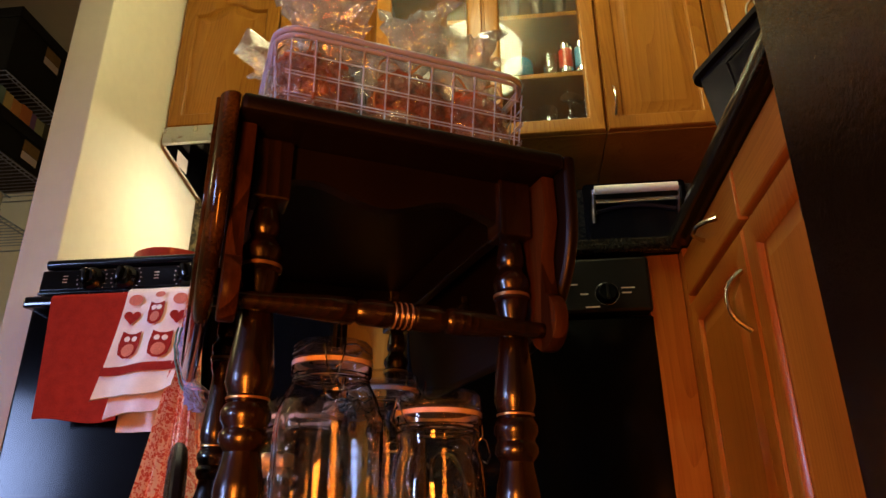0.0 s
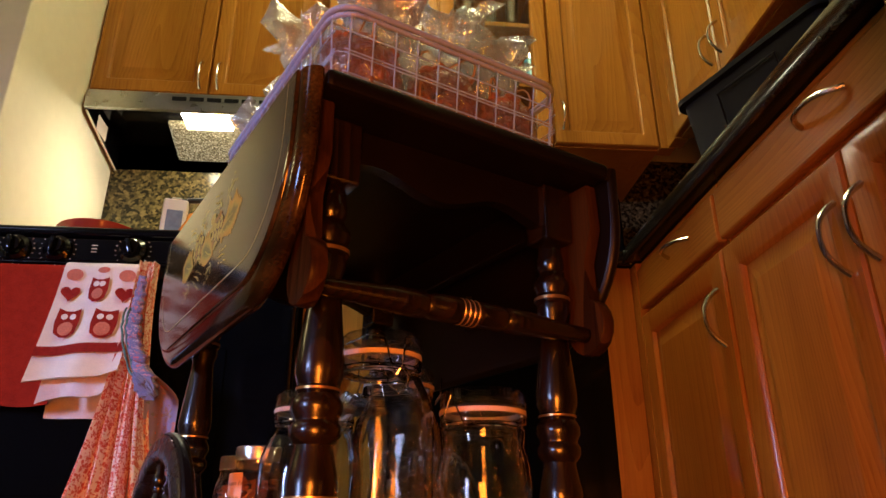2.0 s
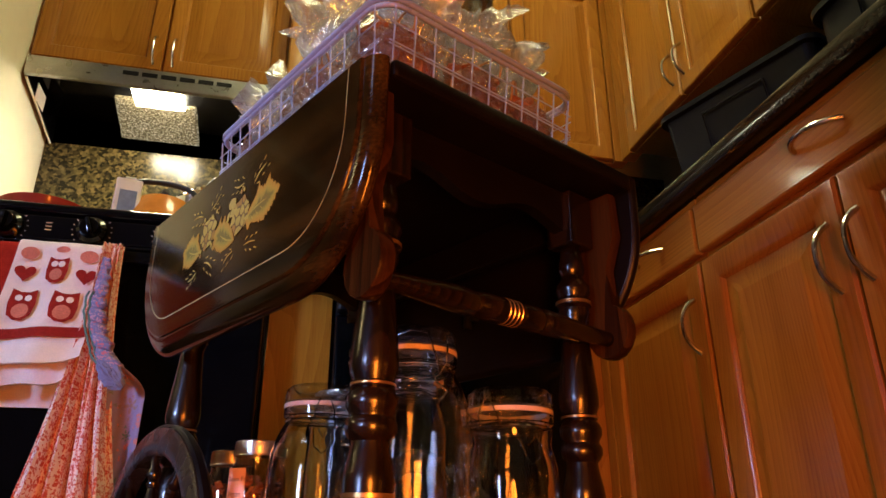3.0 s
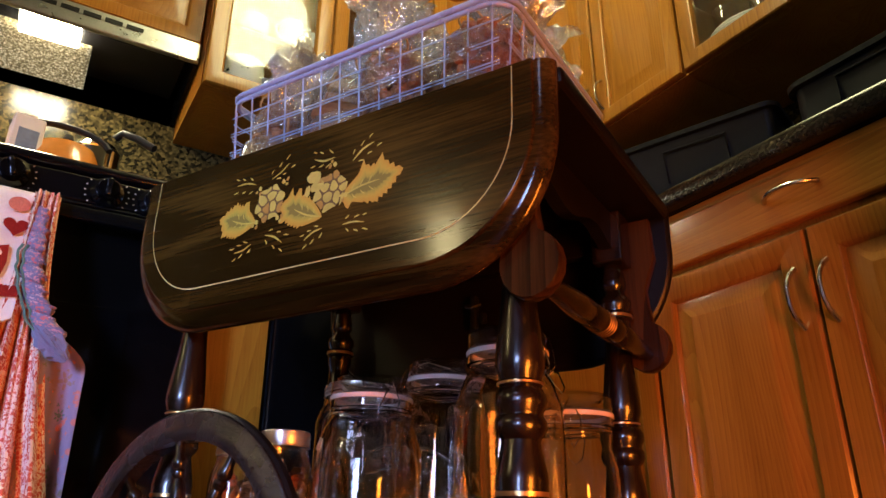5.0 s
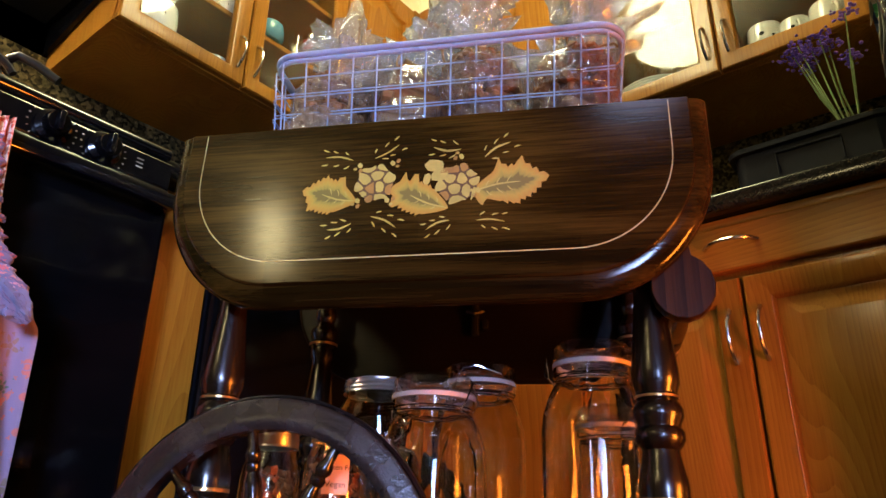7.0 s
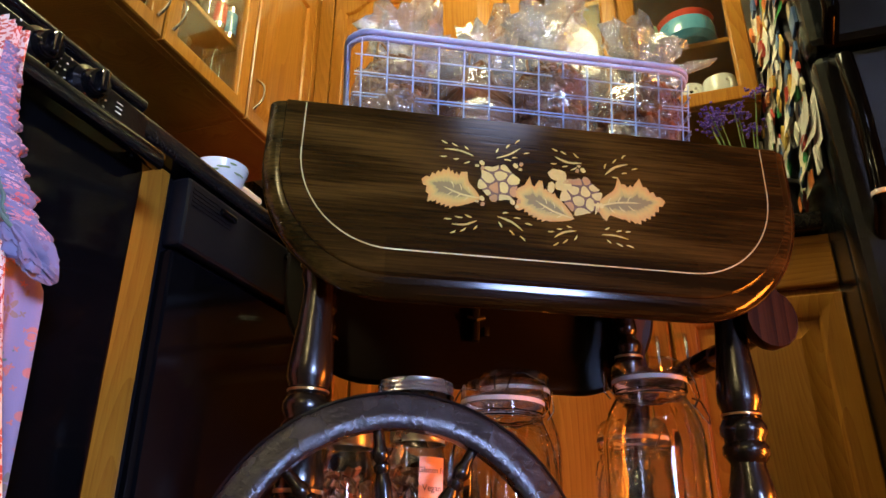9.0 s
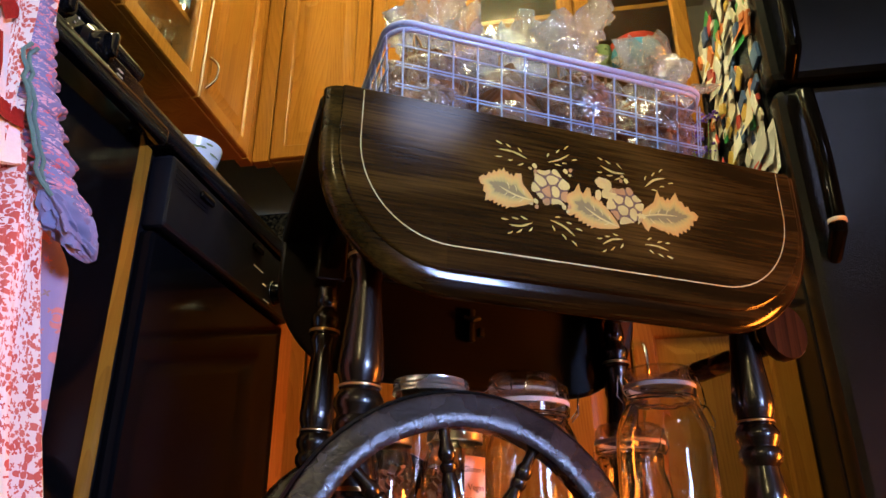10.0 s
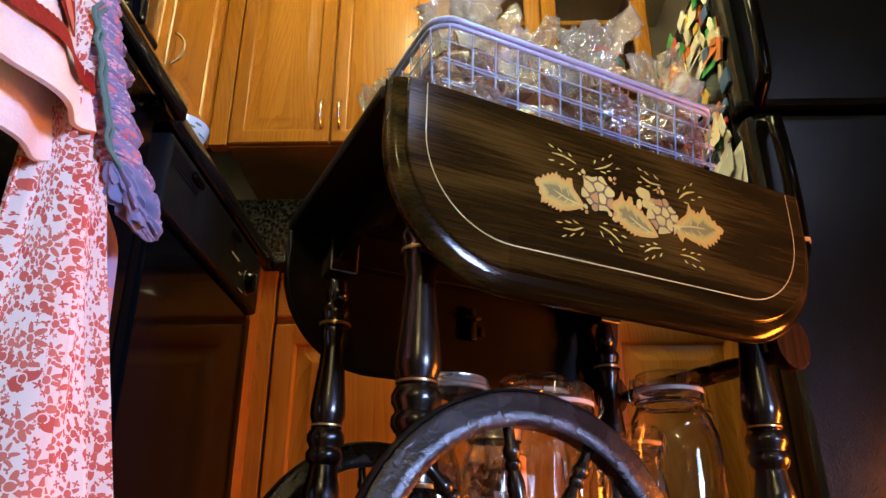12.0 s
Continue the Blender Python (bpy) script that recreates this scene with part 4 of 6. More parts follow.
for cx, cz, count in ((-0.0760, 0.6800, 4), (-0.0300, 0.6835, 4), (0.0440, 0.6880, 4), (-0.0345, 0.6345, 3), (-0.0760, 0.6335, 4), (0.0640, 0.6400, 3)):
    for k in range(count):
        a = 2.1 * k + 40 * cx
        (deep if k % 2 else petals).append(petal_shape(cx + 0.0042 * math.cos(a), cz + 0.0040 * math.sin(a), 0.0024 + 0.0006 * (k % 3), 60 * k))
patch("petal", petals, STENCIL_PALE, "pale gold stencilled petal", 0.0011)
patch("petal", deep, STENCIL_TAN, "tan stencilled petal", 0.0011)
sprays = []
for root, tip, bend in (((-0.084, 0.6920), (-0.119, 0.6980), -0.003), ((-0.0565, 0.6925), (-0.028, 0.7088), -0.002), ((0.047, 0.6967), (0.0142, 0.7020), 0.004), ((0.075, 0.6837), (0.105, 0.7014), 0.004),
                        ((-0.0796, 0.6088), (-0.108, 0.6019), 0.003), ((-0.0565, 0.6161), (-0.0264, 0.6007), 0.003), ((0.0362, 0.6065), (0.0093, 0.5961), -0.003), ((0.0662, 0.6046), (0.098, 0.6014), 0.002)):
    sprays.append(stroke(root, tip, bend, 0.0009))
    dx, dz = tip[0] - root[0], tip[1] - root[1]
    base = math.degrees(math.atan2(dz, dx))
    for along, off, fan in ((0.10, 0.20, 38), (0.48, 0.24, 22), (0.90, 0.27, 16), (0.16, -0.17, -34), (0.55, -0.22, -20), (0.95, -0.24, -14)):
        along, off = along + rnd.uniform(-0.05, 0.05), off + rnd.uniform(-0.03, 0.03)
        cx, cz = root[0] + dx * along - dz * off, root[1] + dz * along + dx * off
        le, a = rnd.uniform(0.0062, 0.0092), radians(base + fan)
        sprays.append(stroke((cx, cz), (cx + le * math.cos(a), cz + le * math.sin(a)), 0.0004, 0.0009, 5))
patch("spray_stroke", sprays, STENCIL_PALE, "fine pale gold stencilled stroke", 0.0008)

# frame under the top
for side in (-1, 1):
    bm = bmesh.new()
    n = 24
    lower = [(-0.135 + 0.27 * k / n, 0.672 + 0.011 * math.cos(2 * math.pi * (k / n) * 1.5 - 0.9)) for k in range(n + 1)]
    rings(bm, [[(x, side * y, z) for x, z in lower + [(0.135, TZ - 0.023), (-0.135, TZ - 0.023)]] for y in (0.241, 0.259)], True, True)
    part("end_apron", bm, CART_SHADED, cart)
    part("side_apron", block(side * 0.162 - 0.009, side * 0.162 + 0.009, -0.228, 0.228, 0.668, TZ - 0.023, 0.002), CART_SHADED, cart)

LEG = [(0.011, 0.646), (0.0145, 0.642), (0.0155, 0.632), (0.0175, 0.622), (0.0175, 0.612), (0.0140, 0.606), (0.0165, 0.600), (0.0225, 0.592), (0.0230, 0.584), (0.0200, 0.577),
       (0.0200, 0.575), (0.0228, 0.572), (0.0228, 0.564), (0.0200, 0.561), (0.0205, 0.552), (0.0165, 0.540), (0.0170, 0.528), (0.0195, 0.500), (0.0228, 0.470), (0.0250, 0.447), (0.0248, 0.435), (0.0215, 0.426),
       (0.0212, 0.4245), (0.0222, 0.423), (0.0222, 0.419), (0.0205, 0.4175), (0.0225, 0.415), (0.0262, 0.408), (0.0262, 0.400), (0.0225, 0.393), (0.0222, 0.390), (0.0255, 0.385), (0.0258, 0.377), (0.0225, 0.371), (0.0190, 0.367), (0.0195, 0.362),
       (0.0215, 0.352), (0.0245, 0.338), (0.0256, 0.329), (0.0250, 0.324), (0.0252, 0.322), (0.0252, 0.314), (0.0235, 0.311), (0.0250, 0.305), (0.0200, 0.295), (0.0225, 0.270), (0.0235, 0.250), (0.0215, 0.236), (0.012, 0.235)]
for side, end in ((-1, -1), (1, -1), (1, 1), (-1, 1)):
    x, y = side * 0.156, end * 0.2505
    leg = part("leg", turned(LEG, 28, pose(x, y, 0)), CART_LEG, cart)
    part("leg_block", block(x - 0.0225, x + 0.0225, y - 0.0225, y + 0.0225, 0.646, TZ - 0.023, 0.003), CART_LEG, leg)
    part("foot_block", block(x - 0.0225, x + 0.0225, y - 0.0225, y + 0.0225, 0.165, 0.236, 0.003), CART_LEG, leg)
    for z0, z1, r in ((0.5655, 0.5715, 0.0232), (0.4190, 0.4230, 0.0228), (0.3150, 0.3210, 0.0255)):
        part("gilt_band", turned([(r - 0.002, z0), (r, z0 + 0.001), (r, z1 - 0.001), (r - 0.002, z1)], 28, pose(x, y, 0)), GILT, leg, "worn gold band")
    if end < 0:
        part("caster_stem", turned([(0.007, 0.165), (0.007, 0.085)], 12, pose(x, y, 0)), NICKEL, leg)
        part("caster", turned([(0.028, -0.011), (0.030, -0.006), (0.030, 0.006), (0.028, 0.011)], 24, pose(x, y - 0.012, GROUND + 0.040, 0, 90)), BLACK_MATT, leg)
bm = bmesh.new()
for k in range(5):
    box(bm, -0.130, 0.130, -0.272 + 0.109 * k, -0.166 + 0.109 * k, 0.196, 0.214, 0.003)
part("shelf", bm, CART_SHADED, cart)

# push handle
for side in (-1, 1):
    bm = bmesh.new()
    prof = [(-0.240, 0.722), (-0.300, 0.722), (-0.304, 0.66), (-0.288, 0.615), (-0.290, 0.590)]
    prof += [(-0.283 + 0.033 * math.cos(a), 0.530 + 0.036 * math.sin(a)) for a in [radians(110 + 22 * k) for k in range(14)]]
    prof += [(-0.254, 0.56), (-0.250, 0.60), (-0.240, 0.66)]
    rings(bm, [[(side * x, y, z) for y, z in (prof if x not in (0.181, 0.199) else [(-0.27 + (y + 0.27) * 0.97, 0.62 + (z - 0.62) * 0.99) for y, z in prof])] for x in (0.181, 0.183, 0.197, 0.199)], True, True)
    part("handle_arm", bm, CART_ARM, cart)
BAR = [(0.0095, -0.180), (0.0105, -0.15), (0.0150, -0.085), (0.0155, -0.058), (0.0120, -0.053), (0.0150, -0.047), (0.0158, -0.022), (0.0155, -0.016)]
BAR += [(0.0158 - (0.0016 if k % 2 else 0.0), -0.014 + 0.0032 * k) for k in range(10)]
BAR += [(0.0155, 0.018), (0.0158, 0.040), (0.0150, 0.047), (0.0120, 0.053), (0.0155, 0.058), (0.0150, 0.085), (0.0105, 0.15), (0.0095, 0.180)]
bar = part("handle_bar", turned(BAR, 24, pose(0, -0.284, 0.519, 0, 90)), CART_LEG, cart)
for k in range(4):
    part("gilt_ring", turned([(0.0148, -0.0012), (0.0158, 0.0), (0.0148, 0.0012)], 24, pose(-0.0095 + 0.0064 * k, -0.284, 0.519, 0, 90), caps=False), GILT, bar, "thin gold ring")

# wheels and axle
WHEEL_R, WHEEL_Y = 0.191, 0.152
for side in (-1, 1):
    cx, cz = side * 0.212, GROUND + WHEEL_R
    m = pose(cx, WHEEL_Y, cz, 0, 90)
    rim = turned([(0.156, -0.011), (0.160, -0.0135), (0.172, -0.0135), (0.174, -0.0120), (0.184, -0.0120), (0.189, -0.009), (0.191, 0.0), (0.189, 0.009), (0.184, 0.0120), (0.174, 0.0120), (0.172, 0.0135), (0.160, 0.0135), (0.156, 0.011)], 72, m, True)
    wheel = part("wheel", rim, CART_WORN, cart, "large dark wooden wheel, edges rubbed pale")
    part("tyre", turned([(0.1905, -0.0075), (0.1935, -0.004), (0.1935, 0.004), (0.1905, 0.0075)], 72, m, True), BLACK_MATT, wheel, "narrow black tyre")
    part("hub", turned([(0.010, -0.032), (0.020, -0.030), (0.026, -0.018), (0.030, -0.012), (0.030, 0.012), (0.026, 0.018), (0.020, 0.030), (0.010, 0.032)], 24, m), CART_LEG, wheel)
    SPOKE = [(0.0055, 0.024), (0.0075, 0.034), (0.0058, 0.044), (0.0070, 0.060), (0.0092, 0.088), (0.0088, 0.104), (0.0062, 0.114), (0.0085, 0.118), (0.0085, 0.122), (0.0060, 0.125), (0.0088, 0.130), (0.0088, 0.135), (0.0060, 0.141), (0.0055, 0.160)]
    for k in range(10):
        part("spoke", turned(SPOKE, 12, pose(cx, WHEEL_Y, cz) @ pose(0, 0, 0, -8.4 + 36 * k)), CART_LEG, wheel)
part("axle", turned([(0.008, -0.24), (0.008, 0.24)], 12, pose(0, WHEEL_Y, GROUND + WHEEL_R, 0, 90)), NICKEL, cart)
for side in (-1, 1):
    part("axle_bracket", block(side * 0.150 - 0.010, side * 0.150 + 0.010, WHEEL_Y - 0.02, 0.228, 0.160, 0.242, 0.003), CART, cart)
# hinges and leaf supports below the leaf on the far side
for y in (-0.17, 0.17):
    for side in (-1, 1):
        h = part("hinge", block(side * 0.190 - 0.016, side * 0.190 + 0.004, y - 0.025, y + 0.025, TZ - 0.026, TZ - 0.0225), NICKEL, cart, "small steel hinge")
for side in (-1, 1):
    bm = bmesh.new()
    box(bm, side * 0.193 - 0.006, side * 0.193 + 0.006, -0.006, 0.006, 0.590, 0.648, 0.003)
    tube(bm, [(side * 0.190, -0.014, 0.632), (side * 0.184, 0.0, 0.626), (side * 0.190, 0.014, 0.632)], 0.004, 8)
    box(bm, side * 0.192 - 0.006, side * 0.192 + 0.006, -0.022, -0.012, 0.600, 0.616, 0.002)
    part("leaf_catch", bm, BLACK_MATT, cart, "dark metal leaf catch")


# ---- jars on the cart ----
SHELF = 0.2145


def clip_jar(x, y, top, r_body, r_neck, turn, label):
    """A glass preserving jar with a hinged glass lid, rubber seal and wire clasp."""
    H = top - SHELF
    jar = thing("preserving_jar", CARTM @ pose(x, y, SHELF, 0, 0, turn), label, "jar", "preserving jars on the cart")
    shoulder, neck = H - 0.085, H - 0.038
    out = [(r_body * 0.5, 0.004), (r_body * 0.86, 0.0), (r_body * 0.97, 0.010), (r_body, 0.03), (r_body, shoulder - 0.02), (r_body * 0.97, shoulder), (r_body * 0.86, shoulder + 0.022), (r_neck * 1.02, shoulder + 0.038), (r_neck * 0.96, shoulder + 0.0400), (r_neck * 1.00, shoulder + 0.0415), (r_neck * 0.96, shoulder + 0.043), (r_neck * 0.96, neck - 0.003), (r_neck * 1.01, neck - 0.002), (r_neck * 1.06, neck), (r_neck * 1.06, neck + 0.010)]
    w = 0.0035
    inn = [(r - w, max(z, 0.008)) for r, z in out[::-1]]
    inn[-1] = (r_body * 0.5, 0.009)
    bm = bmesh.new()
    lathe(bm, [(0.0005, 0.004)] + out + inn + [(0.0005, 0.009)], 40)
    part("glass_body", bm, JAR_GLASS, jar)
    part("seal", turned([(r_neck * 0.92, neck + 0.0105), (r_neck * 1.065, neck + 0.0105), (r_neck * 1.065, neck + 0.0160), (r_neck * 0.90, neck + 0.0160)], 40, None, True), RUBBER, jar, "pale rubber sealing ring")
    lid_z = neck + 0.0165
    bm = bmesh.new()
    lathe(bm, [(0.0005, lid_z + 0.012), (r_neck * 0.70, lid_z + 0.013), (r_neck * 0.84, lid_z + 0.020), (r_neck * 0.94, lid_z + 0.023), (r_neck * 1.04, lid_z + 0.018), (r_neck * 1.06, lid_z + 0.002), (r_neck * 0.98, lid_z), (r_neck * 0.80, lid_z + 0.004), (r_neck * 0.66, lid_z + 0.007), (0.0005, lid_z + 0.007)], 40)
    part("glass_lid", bm, GLASS, jar)
    ring = [(r_neck * 1.00 * math.cos(k * math.pi / 16), r_neck * 1.00 * math.sin(k * math.pi / 16), neck - 0.006) for k in range(32)]
    part("wire_collar", rod(ring, 0.0012, 6, True), CHROME, jar)
    R = r_neck * 1.12
    bail, lever, hinge = bmesh.new(), bmesh.new(), bmesh.new()
    tube(bail, [(R * 0.3, -R * 0.92, lid_z + 0.006), (R * 0.75, -R * 0.5, lid_z + 0.016), (R * 0.98, -0.012, lid_z + 0.012), (R * 1.12, -0.010, lid_z - 0.002), (R * 1.22, -0.006, lid_z - 0.022), (R * 1.10, 0.0, lid_z - 0.034), (R * 1.22, 0.006, lid_z - 0.022), (R * 1.12, 0.010, lid_z - 0.002), (R * 0.98, 0.012, lid_z + 0.012), (R * 0.75, R * 0.5, lid_z + 0.016), (R * 0.3, R * 0.92, lid_z + 0.006)], 0.0010)
    tube(lever, [(R * 0.97, -0.014, neck - 0.008), (R * 1.18, -0.014, neck - 0.012), (R * 1.38, -0.010, neck - 0.030), (R * 1.44, 0.0, neck - 0.038), (R * 1.38, 0.010, neck - 0.030), (R * 1.18, 0.014, neck - 0.012), (R * 0.97, 0.014, neck - 0.008)], 0.0010)
    tube(hinge, [(-R * 0.97, -0.012, neck - 0.006), (-R * 1.12, -0.012, neck + 0.004), (-R * 1.14, 0.0, lid_z + 0.012), (-R * 1.12, 0.012, neck + 0.004), (-R * 0.97, 0.012, neck - 0.006)], 0.0010)
    part("bail", bail, CHROME, jar, "wire bail over the lid")
    part("lever", lever, CHROME, jar, "wire lever of the clasp")
    part("hinge", hinge, CHROME, jar, "wire hinge")
    return jar


clip_jar(-0.055, -0.186, 0.502, 0.064, 0.0455, -100, "tall clear glass preserving jar, empty, with a wire clasp")
clip_jar(0.072, -0.212, 0.446, 0.056, 0.049, 20, "squat clear glass preserving jar, empty, with a wire clasp")
clip_jar(-0.054, 0.012, 0.463, 0.068, 0.050, 60, "wide clear glass preserving jar, empty")
clip_jar(0.054, -0.030, 0.502, 0.064, 0.048, 150, "tall clear glass preserving jar standing among others")


def screw_jar(x, y, top, r, contents, label, note=False):
    """A straight preserving jar with a tin screw lid."""
    H = top - SHELF
    jar = thing("screw_top_jar", CARTM @ pose(x, y, SHELF), label, "jar", "screw-top jars on the cart")
    out = [(r * 0.9, 0.0), (r, 0.012), (r, H - 0.055), (r * 0.94, H - 0.040), (r * 0.80, H - 0.026), (r * 0.80, H - 0.002)]
    inn = [(a - 0.003, max(z, 0.006)) for a, z in out[::-1]]
    bm = bmesh.new()
    lathe(bm, [(0.0005, 0.001)] + out + inn + [(0.0005, 0.006)], 36)
    part("glass_body", bm, GLASS if contents else JAR_GLASS, jar)
    lid = [(0.001, H + 0.002), (r * 0.78, H + 0.002), (r * 0.84, H)] + [(r * (0.86 if k % 2 else 0.835), H - 0.003 - 0.003 * k) for k in range(6)]
    part("lid", turned(lid, 40, caps=False), TIN, jar, "ridged tin screw lid")
    if contents:
        rr = random.Random(int(1000 * x))
        bm = bmesh.new()
        for k in range(260):
            a, rad, z = rr.uniform(0, 6.28), (r - 0.009) * math.sqrt(rr.uniform(0.35, 1)), rr.uniform(0.010, H - 0.045)
            box(bm, -0.005, 0.005, -0.0035, 0.0035, -0.0015, 0.0015, 0, pose(rad * math.cos(a), rad * math.sin(a), z, rr.uniform(0, 180), rr.uniform(0, 180), rr.uniform(0, 180)) @ Matrix.Scale(rr.uniform(0.6, 1.3), 4))
        part("filling", bm, contents, jar, "loose brown flakes", smooth=False)
    if note:
        tag = part("note", sheet(8, 1, lambda s, t: ((r + 0.0008) * math.cos(radians(178 + 46 * s)), (r + 0.0008) * math.sin(radians(178 + 46 * s)), 0.104 + 0.044 * t)), plain("peach_note_paper", (0.82, 0.52, 0.36), 0.8, 0, 0.08), jar, "peach paper note with handwriting")
        for text, z, w in (("Gluten Fr", 0.131, 0.0085), ("Vegan", 0.112, 0.0095)):
            cu = bpy.data.curves.new("writing", "FONT")
            cu.body, cu.size, cu.align_x = text, w, "CENTER"
            tmp = new("writing", cu)
            bpy.context.view_layer.update()
            me = bpy.data.meshes.new_from_object(tmp.evaluated_get(bpy.context.evaluated_depsgraph_get()))
            bpy.data.objects.remove(tmp)
            for v in me.vertices:
                a = radians(201) + v.co.x / r
                v.co = ((r + 0.0013) * math.cos(a), (r + 0.0013) * math.sin(a), z + v.co.y)
            me.materials.append(INK)
            w_ob = new("writing", me)
            w_ob.parent = tag
    return jar


screw_jar(0.046, 0.112, 0.480, 0.062, None, "large clear glass jar with a tin screw lid, empty")
screw_jar(-0.090, 0.205, 0.390, 0.036, COOKIE, "small screw-top jar full of brown flakes")
screw_jar(-0.090, 0.122, 0.398, 0.038, COOKIE, "small screw-top jar of brown flakes with a peach note", True)

# ---- wire basket of wrapped gifts on the cart ----
BX0, BX1, BY, BZ0, BZ1 = -0.166, 0.198, 0.246, TZ + 0.003, 0.908


def basket_loop(grow, z, r=0.035, n=6):
    x0, x1, y = BX0 - grow, BX1 + grow, BY + grow
    pts = []
    for cx, cy, a0 in ((x1 - r, y - r, 0), (x0 + r, y - r, 90), (x0 + r, -y + r, 180), (x1 - r, -y + r, 270)):
        pts += [(px, py, z) for px, py in arc(cx, cy, r, a0, a0 + 90, n)]
    return pts


basket = thing("wire_basket", CARTM, "pale lilac-white wire basket filled with wrapped gifts", "basket")
part("rim", rod(basket_loop(0.0, BZ1), 0.0041, 10, True), WIRE, basket, "thick smooth rim")
part("rim", rod(basket_loop(-0.002, BZ1 - 0.0088), 0.0036, 10, True), WIRE, basket, "thick smooth rim")
IN = -0.013


def taper(z):
    return IN * (BZ1 - z) / (BZ1 - BZ0)


LEVELS = [BZ0 + 0.004, BZ0 + 0.029, BZ0 + 0.0335, BZ0 + 0.060, BZ0 + 0.0645, BZ0 + 0.091, BZ0 + 0.0955, BZ0 + 0.122]
for side in range(4):
    bm = bmesh.new()
    along = BY - 0.02 if side < 2 else (BX1 - BX0) / 2 - 0.02
    count = 14 if side < 2 else 11
    mid = (BX0 + BX1) / 2

    def at(s, z):
        g = taper(z)
        return {0: (BX0 - g, s, z), 1: (BX1 + g, s, z), 2: (mid + s, -BY - g, z), 3: (mid + s, BY + g, z)}[side]

    for k in range(count):
        s = -along + 2 * along * k / (count - 1)
        tube(bm, [at(s * 0.97, BZ0), at(s, BZ1 - 0.012)], 0.00125, 5)
    for z in LEVELS:
        tube(bm, [at(-along * (1.035 + taper(z)), z), at(0, z), at(along * (1.035 + taper(z)), z)], 0.00105, 5)
    part("side_panel", bm, WIRE, basket)
bm = bmesh.new()
for k in range(9):
    x = BX0 + 0.02 + (BX1 - BX0 - 0.04) * k / 8
    tube(bm, [(x, -BY + 0.014, BZ0), (x, BY - 0.014, BZ0)], 0.0015, 5)
for k in range(11):
    y = -BY + 0.02 + (2 * BY - 0.04) * k / 10
    tube(bm, [(BX0 + 0.014, y, BZ0 + 0.003), (BX1 - 0.014, y, BZ0 + 0.003)], 0.0013, 5)
part("base_panel", bm, WIRE, basket)


def nuggets(bm, rr, rx, ry, h, count, size):
    for k in range(count):
        a, z = rr.uniform(0, 6.283), rr.uniform(0.0, 1.0)
        bulge = math.sin(math.pi * min(1.0, 0.18 + 0.70 * z)) ** 0.35
        rad = rr.uniform(0.80, 1.0) * bulge
        m = pose(rx * rad * math.cos(a), ry * rad * math.sin(a), 0.006 + h * z, rr.uniform(0, 180), rr.uniform(0, 180), 0)
        bmesh.ops.create_icosphere(bm, subdivisions=1, radius=1.0, matrix=m @ Matrix.Diagonal((size * rr.uniform(0.6, 1.2), size * rr.uniform(0.6, 1.2), size * rr.uniform(0.5, 0.9), 1)))


def film_wrap(rr, rx, ry, h, flare, tall):
    """Clear film gathered at a neck above the contents and flaring out in creases."""
    seg, loops = 48, []
    folds = [(rr.randint(3, 5), rr.uniform(0, 6.28), 0.10), (rr.randint(6, 9), rr.uniform(0, 6.28), 0.10), (rr.randint(11, 15), rr.uniform(0, 6.28), 0.06)]
    lean_x, lean_y = rr.uniform(-0.022, 0.022), rr.uniform(-0.022, 0.022)
    prof = [(1.09, 0.22 * h), (1.12, 0.45 * h), (1.08, 0.75 * h), (0.75, h), (0.34, h * 1.10), (0.18, h * 1.17)]
    for r, z in prof:
        loops.append([(rx * r * (1 + 0.03 * math.sin(3 * k + 9 * z)) * math.cos(2 * math.pi * k / seg), ry * r * (1 + 0.03 * math.cos(4 * k + 7 * z)) * math.sin(2 * math.pi * k / seg), z) for k in range(seg)])
    for j in range(1, 10):
        s, row = j / 9, []
        for k in range(seg):
            a = 2 * math.pi * k / seg
            crease = sum(w * math.sin(f * a + p) for f, p, w in folds)
            r = (0.012 + flare * s ** 0.8) * (1 + 2.1 * crease * s)
            jag = tall * 0.16 * s * (math.sin(2 * a + folds[0][1]) + 0.5 * math.sin(5 * a + folds[1][1])) * (j == 9)
            q = Vector((3.5 * math.cos(a), 3.5 * math.sin(a), 5 * s + 10 * folds[0][1]))
            r *= 1 + 0.75 * s * mnoise.noise(q)
            lift = 0.022 * s * mnoise.noise(q * 0.7 + Vector((9, 3, 1)))
            row.append((lean_x * s * 1.6 + r * math.cos(a) + 0.012 * s * mnoise.noise(q * 1.9), lean_y * s * 1.6 + r * math.sin(a) + 0.012 * s * mnoise.noise(q * 2.1), h * 1.17 + tall * s + jag + lift))
        loops.append(row)
    body, top = bmesh.new(), bmesh.new()
    rings(body, loops[:5])
    rings(top, loops[4:])
    return body, top


